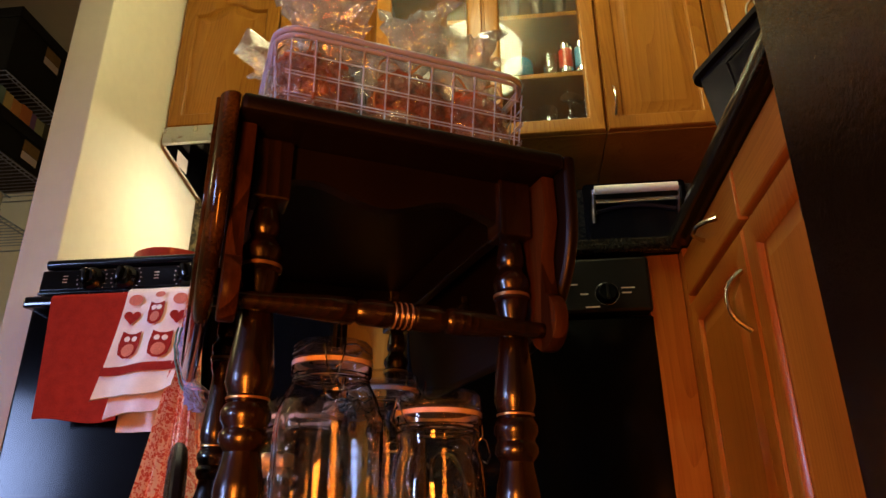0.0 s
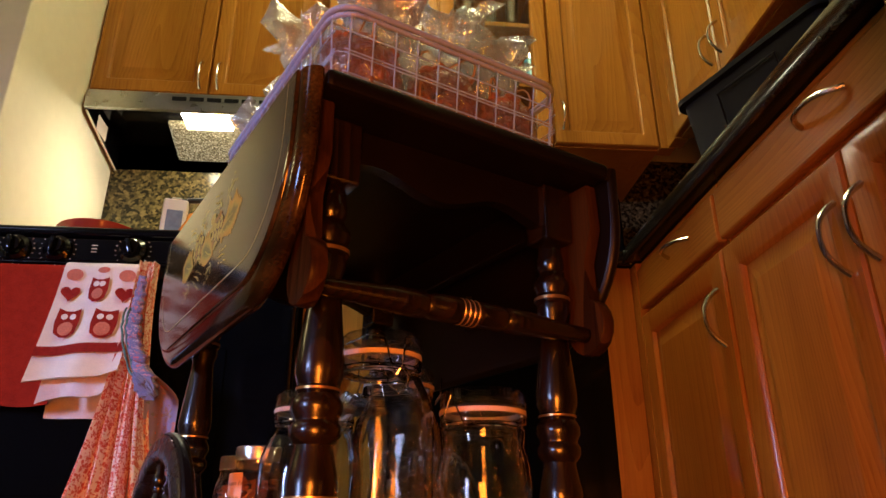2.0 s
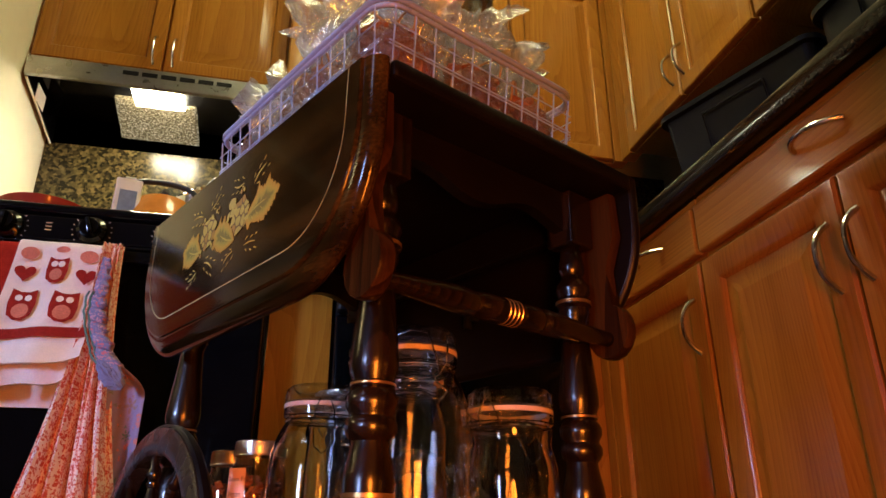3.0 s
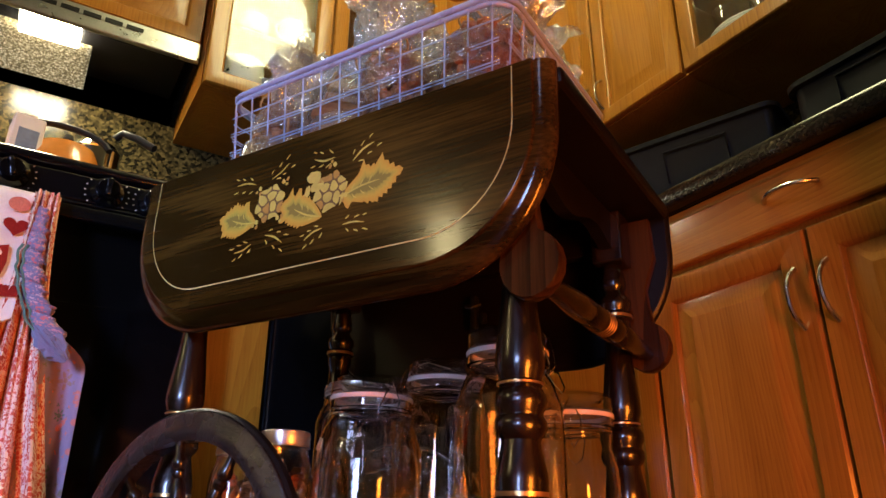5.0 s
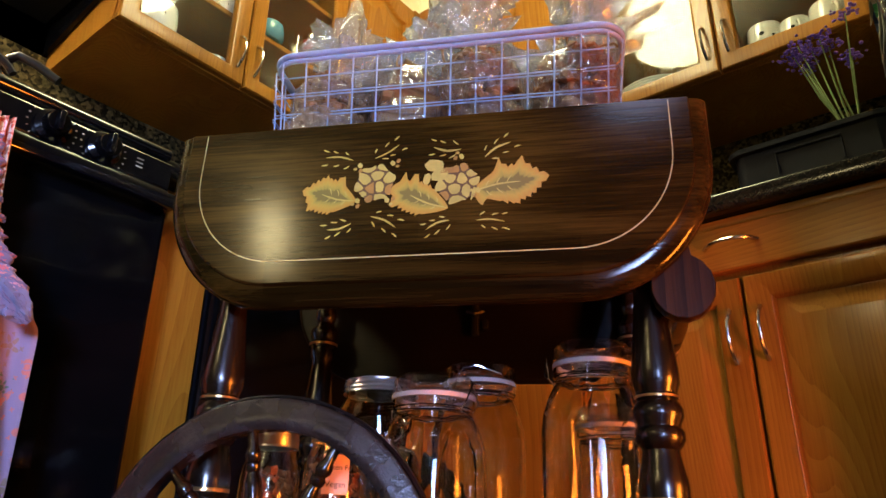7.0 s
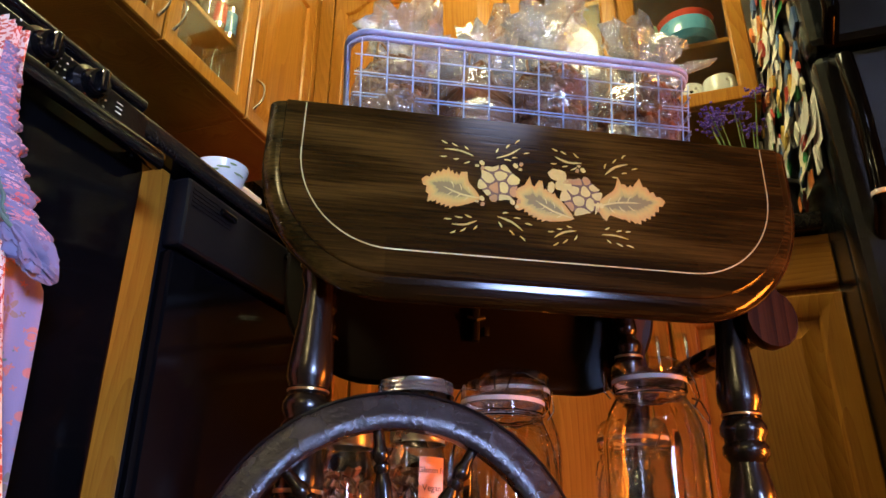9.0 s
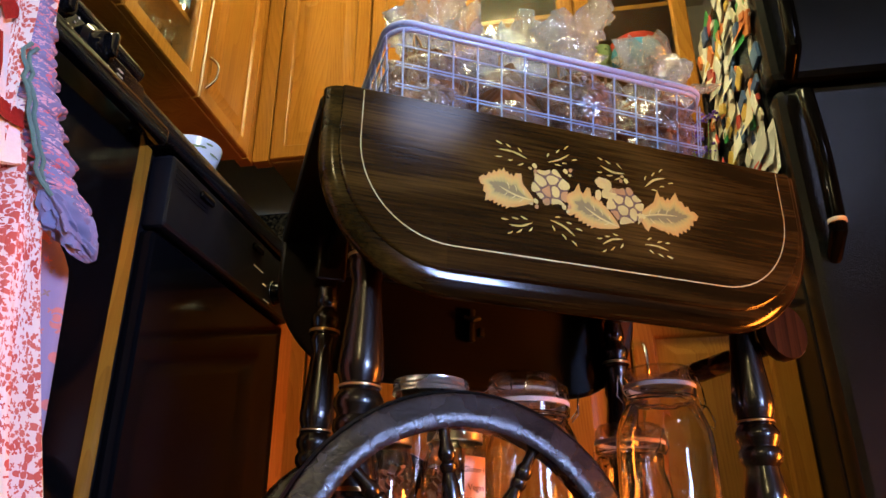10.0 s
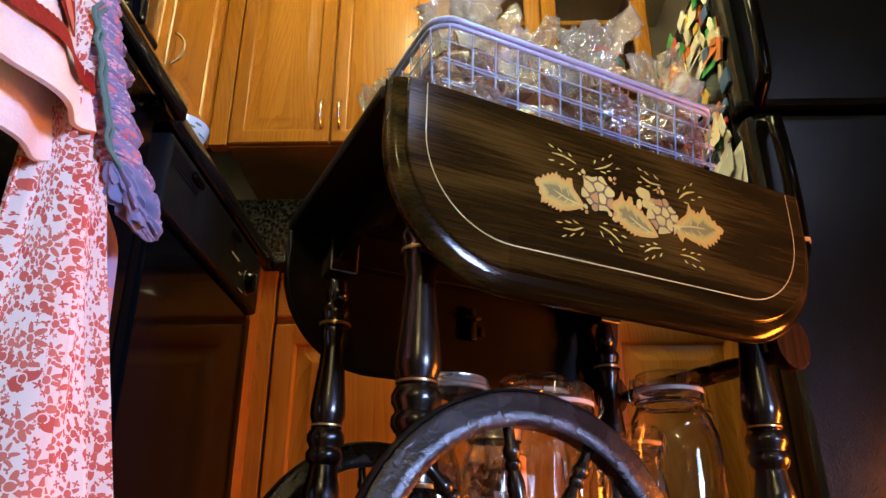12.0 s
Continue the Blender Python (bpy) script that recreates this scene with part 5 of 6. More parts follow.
def twine_bow(rr, z, r):
    bm = bmesh.new()
    for k in range(3):
        tube(bm, [(r * math.cos(i * math.pi / 6), r * math.sin(i * math.pi / 6), z - 0.003 + 0.003 * k) for i in range(12)], 0.0018, 5, True)
    for sgn in (-1, 1):
        tube(bm, [(r, 0, z)] + [(r + 0.006 + 0.028 * math.sin(math.pi * i / 8) * 0.6, sgn * (0.034 * math.sin(math.pi * i / 8) ** 0.7 + 0.014 * i / 8), z + 0.016 * math.sin(2 * math.pi * i / 8)) for i in range(1, 8)] + [(r, 0, z)], 0.0017, 5)
        tube(bm, [(r, 0, z), (r + 0.012, sgn * 0.014, z - 0.008), (r + 0.013, sgn * 0.022, z - 0.030), (r + 0.010, sgn * 0.030, z - 0.044)], 0.0017, 5)
    return bm


def gift(seed, kind):
    """A wrapped gift: something baked inside clear film, tied with twine."""
    rr = random.Random(seed)
    rx, ry, h = rr.uniform(0.056, 0.062), rr.uniform(0.054, 0.058), rr.uniform(0.082, 0.094)
    ob = thing("gift_bag", CARTM, {"bars": "clear film bag of dark baked bars tied with twine", "granola": "clear film bag of brown granola clusters tied with twine"}[kind], "gift bag", "wrapped gifts in the basket")
    if kind == "granola":
        bm = bmesh.new()
        nuggets(bm, rr, rx * 0.93, ry * 0.93, h * 0.95, 300, 0.0115)
        part("granola", bm, COOKIE if seed == 4 else SEED, ob, "heap of crunchy brown clusters", smooth=False)
    else:
        for k in range(5):
            part("bar", block(-0.046, 0.046, -0.042, 0.042, 0.006 + 0.0165 * k, 0.0215 + 0.0165 * k, 0.004, pose(rr.uniform(-0.004, 0.004), rr.uniform(-0.004, 0.004), 0, 0, 0, rr.uniform(-14, 14))), BARK, ob)
    body, top = film_wrap(rr, rx, ry, h, rr.uniform(0.028, 0.046), rr.uniform(0.075, 0.115))
    part("wrapping", body, CELLO, ob, "crinkled clear film")
    part("gathered_top", top, CELLO_TOP, ob, "flared whitish film top")
    part("twine", twine_bow(rr, h * 1.14, 0.012), TWINE, ob, "brown jute bow")
    return ob


rg_ = random.Random(11)
kinds = [gift(3, "bars"), gift(4, "granola"), gift(7, "bars"), gift(9, "granola")]
spots = []
for u in (-0.103, 0.016, 0.135):
    for j in range(4):
        spots.append((u + rg_.uniform(-0.004, 0.004), -0.176 + 0.117 * j + rg_.uniform(-0.003, 0.003), BZ0 + 0.004, 0))
for i, u in enumerate((-0.098, 0.020, 0.128)):
    for j in range(4):
        spots.append((u + rg_.uniform(-0.010, 0.010), -0.168 + 0.112 * j + rg_.uniform(-0.010, 0.010), BZ0 + 0.060 + rg_.uniform(0, 0.012), 1))
for n, (u, v, z, layer) in enumerate(spots):
    granola = (u > 0 and rg_.random() < 0.5) or (layer == 1 and rg_.random() < 0.3)
    base = kinds[1 if v < -0.08 else (3 if granola else 2 * (n % 2))]
    face = 180 if u < 0 else (-90 if v < -0.1 else rg_.uniform(0, 360))
    m = CARTM @ pose(u, v, z, rg_.uniform(-7, 7) * (1 + layer), rg_.uniform(-7, 7) * (1 + layer), face + rg_.uniform(-35, 35))
    if n < 4:
        kinds[n].matrix_world = m
    else:
        copy_thing(base, m)

# ---- cloths on the oven handle ----
HANDLE_Y, HANDLE_Z = 1.497, 0.815


def drape_point(x0, x1, low, skew, amp, waves, phase, bulge, lay):
    """The front of a cloth over the oven handle, as a function of the share across and the height."""
    def place_at(s, z):
        d = max(0.0, (HANDLE_Z - z) / (HANDLE_Z - low))
        x = x0 + s * (x1 - x0) + skew * d
        y = HANDLE_Y - 0.0155 - lay - bulge * d ** 1.5 - amp * (0.25 + 0.75 * d) * (0.5 + 0.5 * math.sin(waves * math.pi * s + phase + 0.8 * d))
        return x, y, z
    return place_at


def drape(name, fn, low, mat, label, category, hem=0.0, lay=0.0, back=0.62, wob=0.006):
    def surf(s, t):
        if t < 0.25:
            x, _, _ = fn(s, HANDLE_Z)
            return (x, HANDLE_Y + 0.016 + lay + 0.004 * math.sin(9 * s), back + (HANDLE_Z - back) * t / 0.25)
        if t < 0.40:
            a = math.pi * (t - 0.25) / 0.15
            x, y, _ = fn(s, HANDLE_Z)
            return (x, HANDLE_Y + (0.016 + lay) * math.cos(a) + (y - (HANDLE_Y - 0.0155 - lay)) * (t - 0.25) / 0.15, HANDLE_Z + (0.0155 + lay) * math.sin(a))
        q = (t - 0.40) / 0.60
        zl = low + wob * math.sin(5.1 * s + 1.0) + hem * s
        return fn(s, HANDLE_Z + (zl - HANDLE_Z) * q)
    return solid(name, sheet(40, 46, surf, 0.004), mat, label, category)


red_fn = drape_point(-1.098, -0.905, 0.527, 0.030, 0.010, 2.0, 0.4, 0.012, 0.0)
drape("dish_towel", red_fn, 0.527, RED_TOWEL, "brick red terry dish towel hanging on the oven handle", "towel")
owl_fn = drape_point(-0.902, -0.735, 0.550, -0.006, 0.018, 2.9, 2.3, 0.060, 0.006)
under_fn = drape_point(-0.885, -0.762, 0.492, 0.000, 0.010, 3.4, 1.0, 0.050, -0.004)
towel = drape("dish_towel", owl_fn, 0.552, WHITE_TOWEL, "cream dish towel printed with red hearts and rounded shapes", "towel", 0.040, 0.006, 0.507, 0.008)


part("lower_layer", sheet(30, 20, lambda s, t: under_fn(s, 0.66 + (0.520 + 0.006 * math.sin(6 * s) + 0.030 * s - 0.66) * t), 0.004), WHITE_TOWEL, towel, "lower layer of the folded towel")


def print_on(name, shapes, fn, x0, x1, low, skew, mat, label, lift=0.0048):
    """Flat prints laid on a hanging cloth."""
    bm = bmesh.new()
    for pts in shapes:
        cx, cz = sum(p[0] for p in pts) / len(pts), sum(p[1] for p in pts) / len(pts)
        vs = []
        for q in (1.0, 0.5):
            row = []
            for px, pz in pts:
                x, z = cx + (px - cx) * q, cz + (pz - cz) * q
                d = max(0.0, (HANDLE_Z - z) / (HANDLE_Z - low))
                a, y, _ = fn((x - skew * d - x0) / (x1 - x0), z)
                row.append(bm.verts.new((a, y - lift, z)))
            vs.append(row)
        for k in range(len(pts)):
            k2 = (k + 1) % len(pts)
            bm.faces.new((vs[0][k], vs[0][k2], vs[1][k2], vs[1][k]))
        bm.faces.new(vs[1])
    return part(name, bm, mat, towel, label)


def oval(cx, cz, rx, rz, n=16):
    return [(cx + rx * math.cos(2 * math.pi * k / n), cz + rz * math.sin(2 * math.pi * k / n)) for k in range(n)]


def heart(cx, cz, s):
    return [(cx + s * 0.062 * 16 * math.sin(a) ** 3, cz + s * 0.062 * (13 * math.cos(a) - 5 * math.cos(2 * a) - 2 * math.cos(3 * a) - math.cos(4 * a))) for a in [2 * math.pi * k / 22 for k in range(22)]]


def bell(cx, cz, w, h):
    return [(cx - 0.9 * w, cz + h), (cx - 0.3 * w, cz + 0.82 * h), (cx + 0.3 * w, cz + 0.82 * h), (cx + 0.9 * w, cz + h), (cx + w, cz), (cx + 0.85 * w, cz - 0.7 * h), (cx + 0.3 * w, cz - h), (cx - 0.3 * w, cz - h), (cx - 0.85 * w, cz - 0.7 * h), (cx - w, cz)]


spec = (owl_fn, -0.902, -0.735, 0.550, -0.006)
for pts in (heart(-0.876, 0.757, 0.0195), heart(-0.766, 0.757, 0.0195)):
    print_on("print", [pts], *spec, RED_PRINT, "red printed heart")
for pts in (bell(-0.864, 0.688, 0.0245, 0.033), bell(-0.790, 0.688, 0.0245, 0.033), bell(-0.820, 0.766, 0.0200, 0.029)):
    print_on("print", [pts], *spec, RED_PRINT, "red printed rounded shape")
for pts in (oval(-0.864, 0.675, 0.0150, 0.0155), oval(-0.790, 0.675, 0.0150, 0.0155), oval(-0.820, 0.756, 0.0115, 0.0130)):
    print_on("print", [pts], *spec, PINK_PRINT, "rose oval of the print", 0.0058)
for cx, cz in ((-0.8725, 0.702), (-0.8555, 0.702), (-0.7985, 0.702), (-0.7815, 0.702), (-0.8265, 0.779), (-0.8135, 0.779)):
    print_on("print", [oval(cx, cz, 0.0066, 0.0066, 12)], *spec, WHITE_TOWEL, "cream dot of the print", 0.0062)
for pts in (oval(-0.876, 0.800, 0.0165, 0.014), oval(-0.768, 0.800, 0.017, 0.014), oval(-0.818, 0.812, 0.013, 0.007)):
    print_on("print", [pts], *spec, PINK_PRINT, "rose printed disc")


def strip_on(z0, z1, mat, label, lift=0.005):
    bm = bmesh.new()
    n = 60
    rows = []
    for z in (z0, (z0 + z1) / 2, z1):
        row = []
        for k in range(n + 1):
            a, y, zz = owl_fn(0.004 + 0.992 * k / n, z + 0.016 * k / n + (0.0018 * (k % 2) if z == z1 else 0))
            row.append(bm.verts.new((a, y - lift, zz)))
        rows.append(row)
    for a, c in zip(rows, rows[1:]):
        for k in range(n):
            bm.faces.new((a[k], a[k + 1], c[k + 1], c[k]))
    part("print", bm, mat, towel, label)


strip_on(0.612, 0.632, RED_PRINT, "dark red woven stripe")


def apron_surface(x_top, x_low0, x_low1, low, y_top, y_low, folds, depth, w_top, power):
    def surf(s, t):
        z = 0.832 + (low - 0.832) * t
        spread = t ** power if power else max(0.0, min(1.0, (t - 0.27) / 0.16)) ** 2 * (3 - 2 * max(0.0, min(1.0, (t - 0.27) / 0.16)))
        a, c = x_top - w_top, x_top + w_top
        x = (a + s * (c - a)) * (1 - spread) + (x_low0 + s * (x_low1 - x_low0)) * spread
        fold = math.sin(folds * 2 * math.pi * s + 0.7 * math.sin(4 * t)) + 0.4 * math.sin(folds * 4.6 * math.pi * s + 2 * t)
        y = y_top + (y_low - y_top) * min(1, 1.3 * t) + depth * (0.35 + 0.65 * spread) * fold * 0.5
        return (x, y, z)
    return surf


apron = thing("apron", pose(0, 0, 0), "red and white floral cotton apron hanging from the oven handle", "apron")
part("skirt", sheet(70, 60, apron_surface(-0.730, -0.860, -0.585, 0.10, 1.474, 1.420, 4.3, 0.056, 0.020, 1.6), 0.0015), APRON_RED, apron)
part("neck_loop", rod([(-0.732, 1.478, 0.818), (-0.732, 1.480, 0.834), (-0.732, 1.497, 0.8345), (-0.732, 1.515, 0.83), (-0.732, 1.518, 0.80), (-0.720, 1.502, 0.785), (-0.718, 1.478, 0.800)], 0.005, 8, True), APRON_RED, apron)
lilac = thing("apron", pose(0, 0, 0), "lilac flowered apron with a blue ruffle hanging from the oven handle", "apron")
part("skirt", sheet(40, 60, apron_surface(-0.736, -0.730, -0.620, 0.12, 1.484, 1.446, 1.6, 0.020, 0.014, 0), 0.0015), APRON_LILAC, lilac)
part("neck_loop", rod([(-0.740, 1.478, 0.816), (-0.740, 1.480, 0.834), (-0.740, 1.497, 0.8345), (-0.740, 1.515, 0.83), (-0.740, 1.518, 0.80), (-0.740, 1.502, 0.785), (-0.738, 1.478, 0.798)], 0.005, 8, True), APRON_LILAC, lilac)


def ruffle_surface(s, t, seed=0.0):
    # s along the gathered strip, t round its puffed section from the seam to the free edge
    z = 0.800 - 0.236 * s
    cx = -0.740 + 0.004 * s + 0.046 * max(0.0, (s - 0.50) / 0.50) ** 1.5
    cy = 1.462 - 0.038 * s
    wide = 0.010 + 0.015 * s
    ph = 2 * math.pi * (8.5 * s + 0.35 * mnoise.noise((6 * s, seed, 4.0)))
    lobe = abs(math.sin(ph / 2)) ** 0.55 * (1 + 0.35 * mnoise.noise((8.5 * s + seed, 2.0, 0.0)))
    a = math.pi * (1.15 * t - 0.10)
    r = wide * (0.50 + 0.62 * lobe)
    gather = 0.0030 * mnoise.noise((95 * s, 3.0 * t, seed)) + 0.0016 * math.sin(5 * ph + 3 * t + 2 * math.sin(9 * s))
    out = r * (0.60 - 0.95 * math.cos(a))
    return (cx + out + gather, cy - 0.30 * out - 0.72 * r * math.sin(a) - gather, z + 0.006 * lobe * math.sin(2 * ph) * t - 0.30 * out)


part("ruffle", sheet(300, 16, ruffle_surface), RUFFLE, lilac, "gathered blue-lilac ruffle")


def puff(seed):
    # the folded-up end of the strip: soft lobes round a gathered middle
    loops, n = [], 90
    for j in range(19):
        t = j / 18
        r = 0.0165 * math.sin(math.pi * (0.06 + 0.90 * t)) ** 0.6
        row = []
        for k in range(n):
            a = 2 * math.pi * k / n
            rr_ = r * (1 + 0.20 * math.sin(3 * a + seed) * math.sin(2.5 * math.pi * t) + 0.16 * math.sin(5 * a + 6 * t) + 0.10 * math.sin(13 * a + 9 * t) * (1 - 0.5 * t) + 0.55 * mnoise.noise((4 * math.cos(a), 4 * math.sin(a), 8 * t + seed)))
            row.append((-0.706 + 0.054 * t + 0.55 * rr_ * math.cos(a), 1.424 - 0.022 * t + rr_ * math.sin(a), 0.584 - 0.054 * t + 0.83 * rr_ * math.cos(a)))
        loops.append(row)
    bm = bmesh.new()
    rings(bm, loops, True, True)
    return bm


part("ruffle_end", puff(0.6), RUFFLE, lilac, "puffed end of the ruffle")
TAPE = plain("green_bias_tape", (0.10, 0.19, 0.15), 0.9, 0, 0.2, 300, 0.4)
for off in (-0.003, 0.005):
    part("trim", rod([(p[0] - 0.004 + off, p[1] - 0.012, p[2]) for p in [ruffle_surface(0.34 + 0.62 * k / 14, 0.0) for k in range(15)]], 0.0022, 8), TAPE, lilac, "green bias tape")

# ---- things on the range ----
pan = thing("frying_pan", pose(-0.980, 1.80, 0.972), "brick red frying pan on the back of the range", "pan")
part("bowl", turned([(0.001, 0.0), (0.075, 0.0), (0.090, 0.018), (0.104, 0.056), (0.107, 0.062), (0.102, 0.062), (0.088, 0.020), (0.073, 0.005), (0.001, 0.005)], 44, caps=False), RED_GLAZE, pan)
part("lid", turned([(0.105, 0.063), (0.08, 0.068), (0.04, 0.071), (0.001, 0.072)], 44, caps=False), RED_GLAZE, pan)
part("handle", rod([(0.07, 0.075, 0.05), (0.13, 0.14, 0.056), (0.17, 0.19, 0.058)], 0.009, 10), BLACK_MATT, pan)
carton = thing("salt_carton", pose(-0.806, 1.83, 0.953, 0, 0, 12), "white paper carton with a blue-grey picture", "carton")
part("box", block(-0.032, 0.032, -0.024, 0.024, 0, 0.200, 0.005), plain("cream_paper", (0.78, 0.74, 0.62), 0.6, 0, 0.06), carton)
part("front_print", block(-0.020, 0.022, -0.0247, -0.0242, 0.09, 0.165, 0.0), plain("blue_grey_ink", (0.20, 0.25, 0.33), 0.6, 0, 0.4, 50), carton, "blurred blue-grey shape")
part("spout", block(-0.012, 0.014, -0.02, 0.02, 0.200, 0.206, 0.002), STEEL, carton)
kettle = thing("kettle", pose(-0.722, 1.875, 0.983), "orange enamel kettle with a dark handle", "kettle")
part("body", turned([(0.001, 0), (0.075, 0.0), (0.092, 0.03), (0.090, 0.08), (0.065, 0.135), (0.03, 0.152), (0.001, 0.155)], 36, caps=False), ORANGE_GLAZE, kettle)
part("handle", rod([(-0.02 + 0.11 * math.cos(a), -0.05 + 0.02 * math.sin(a), 0.13 + 0.055 * math.sin(a)) for a in [radians(10 + 16 * k) for k in range(10)]], 0.008, 8), BLACK_MATT, kettle)
part("knob", turned([(0.006, 0.155), (0.013, 0.166), (0.009, 0.178), (0.001, 0.18)], 16, caps=False), BLACK_MATT, kettle)
moka = thing("saucepan", pose(-0.655, 1.99, 0.983), "small steel saucepan with a black handle", "saucepan")
part("pot", turned([(0.001, 0), (0.055, 0), (0.060, 0.01), (0.060, 0.200), (0.063, 0.203), (0.058, 0.203), (0.056, 0.012), (0.001, 0.008)], 32, caps=False), CHROME, moka)
part("handle", rod([(0.035, -0.05, 0.235), (0.05, -0.06, 0.25), (0.085, -0.075, 0.238), (0.125, -0.10, 0.208)], 0.010, 10), BLACK_MATT, moka)
part("lid", turned([(0.062, 0.204), (0.05, 0.222), (0.018, 0.232), (0.012, 0.25), (0.001, 0.252)], 32, caps=False), CHROME, moka)

# ---- worktop things ----
oven = thing("toaster_oven", pose(0, 0, 0.27) @ Matrix.Scale(1.18, 4) @ pose(0, 0, -0.27) @ front_at(0.190, 1.700), "black toaster oven with a cream bar handle", "toaster oven")
part("body", block(0.0, 0.270, 0.012, 0.23, 0.856, 1.165, 0.012), BLACK, oven)
dr = part("door", block(0.010, 0.260, 0.0, 0.011, 0.905, 1.105, 0.004), BLACK, oven, "dark glass door")
bm = bmesh.new()
tube(bm, [(0.025, -0.035, 1.118), (0.235, -0.035, 1.118)], 0.0115, 14)
part("handle", bm, plain("cream_handle", (0.78, 0.72, 0.52), 0.35, 0, 0.05), dr, "cream tubular handle")
part("handle_strip", block(0.02, 0.24, -0.0145, -0.0005, 1.088, 1.101, 0.003), CHROME, dr, "polished steel strip")
for x in (0.022, 0.238):
    part("handle_arm", rod([(x, -0.035, 1.118), (x, -0.030, 1.10), (x, -0.012, 1.07), (x, 0.0, 1.04)], 0.006, 8), CHROME, dr)
bm = bmesh.new()
tube(bm, [(0.03 + 0.20 * k / 20, -0.004, 1.068 + 0.016 * math.sin(math.pi * k / 20)) for k in range(21)], 0.006, 8)
part("door_recess", bm, BLACK_MATT, dr)
for x in (0.03, 0.24):
    for y in (0.04, 0.20):
        part("foot", turned([(0.012, 0.8425), (0.014, 0.8562)], 14, pose(x, y, 0)), BLACK_MATT, oven)

bowl = thing("bowl", pose(-0.085, 1.657, COUNTER) @ Matrix.Diagonal((0.58, 0.58, 0.41, 1)), "white china bowl with a green leaf pattern", "bowl")
part("bowl_body", turned([(0.001, 0.0), (0.04, 0.0), (0.042, 0.008), (0.075, 0.06), (0.095, 0.155), (0.099, 0.178), (0.094, 0.178), (0.089, 0.155), (0.07, 0.065), (0.001, 0.02)], 40, caps=False), WHITE_CHINA, bowl)
rr = random.Random(8)
for k in range(16):
    a, z = radians(150 + 16 * k + rr.uniform(-6, 6)), rr.uniform(0.10, 0.165)
    rad = 0.0785 + (z - 0.07) * 0.19 + 0.0015
    part("leaf_pattern", turned([(0.010, 0), (0.007, 0.0008)], 9, pose(rad * math.cos(a), rad * math.sin(a), z) @ pose(0, 0, 0, 0, 80, math.degrees(a)) @ Matrix.Diagonal((0.8, 1.4, 1, 1))), GREEN, bowl)


def plastic_bin(m, w, d, h, r, label, flare=0.022):
    ob = thing("plastic_bin", m, label, "bin", "dark bins on the worktop")

    def loop(grow, z, rr_=r):
        pts = []
        for cx, cy, a0 in ((w - rr_, d - rr_, 0), (rr_, d - rr_, 90), (rr_, rr_, 180), (w - rr_, rr_, 270)):
            pts += [(px, py, z) for px, py in arc(cx, cy, rr_ + grow, a0, a0 + 90, 5)]
        return pts

    bm = bmesh.new()
    rings(bm, [loop(-flare, 0.0), loop(-flare * 0.9, 0.004), loop(-0.004, h - 0.012), loop(0.008, h - 0.012), loop(0.009, h - 0.002), loop(0.006, h), loop(-0.005, h), loop(-0.008, h - 0.014), loop(-flare - 0.004, 0.006)], True, True)
    part("tub", bm, TRAY, ob)
    bm = bmesh.new()
    tube(bm, [(w * 0.30, -0.0035 + flare * 0.75, h * 0.20), (w * 0.30, 0.0, h * 0.72), (w * 0.70, 0.0, h * 0.72), (w * 0.70, flare * 0.75 - 0.0035, h * 0.20)], 0.0028, 6)
    part("moulded_rib", bm, TRAY, ob)
    return ob


plastic_bin(pose(0.352, 1.150, COUNTER + 0.001, 0, 0, -71), 0.33, 0.26, 0.134, 0.02, "dark blue-black plastic bin with a flared rim on the worktop")
plastic_bin(pose(0.398, 0.772, COUNTER + 0.001, 0, 0, -90), 0.30, 0.22, 0.098, 0.028, "low dark blue-black plastic bin with rounded corners", 0.006)

vase = thing("flower_vase", pose(0.520, 0.545, COUNTER), "small glass vase of dried violet statice", "vase")
part("glass_body", turned([(0.001, 0.002), (0.026, 0.0), (0.030, 0.02), (0.029, 0.08), (0.020, 0.105), (0.021, 0.122), (0.018, 0.122), (0.017, 0.105), (0.026, 0.08), (0.027, 0.02), (0.001, 0.006)], 28, caps=False), GLASS, vase)
rr = random.Random(21)
for k in range(9):
    a, sp = rr.uniform(0, 6.28), rr.uniform(0.02, 0.080)
    tip = (sp * math.cos(a) - 0.01, sp * math.sin(a) + 0.035 * rr.uniform(0, 1), rr.uniform(0.30, 0.42))
    part("stem", rod([(0.004 * math.cos(a), 0.004 * math.sin(a), 0.02), (0.012 * math.cos(a), 0.012 * math.sin(a), 0.12), (tip[0] * 0.6, tip[1] * 0.6, tip[2] * 0.66), tip], [0.0030, 0.0026, 0.0022, 0.0012], 6), GREEN, vase)
    bm = bmesh.new()
    for i in range(34):
        c = (tip[0] + rr.gauss(0, 0.013), tip[1] + rr.gauss(0, 0.013), tip[2] + rr.uniform(-0.012, 0.012))
        bmesh.ops.create_icosphere(bm, subdivisions=1, radius=rr.uniform(0.003, 0.0058), matrix=pose(*c) @ Matrix.Diagonal((1, 1, 0.6, 1)))
    part("flower_head", bm, VIOLET, vase, "clustered violet petals", smooth=False)

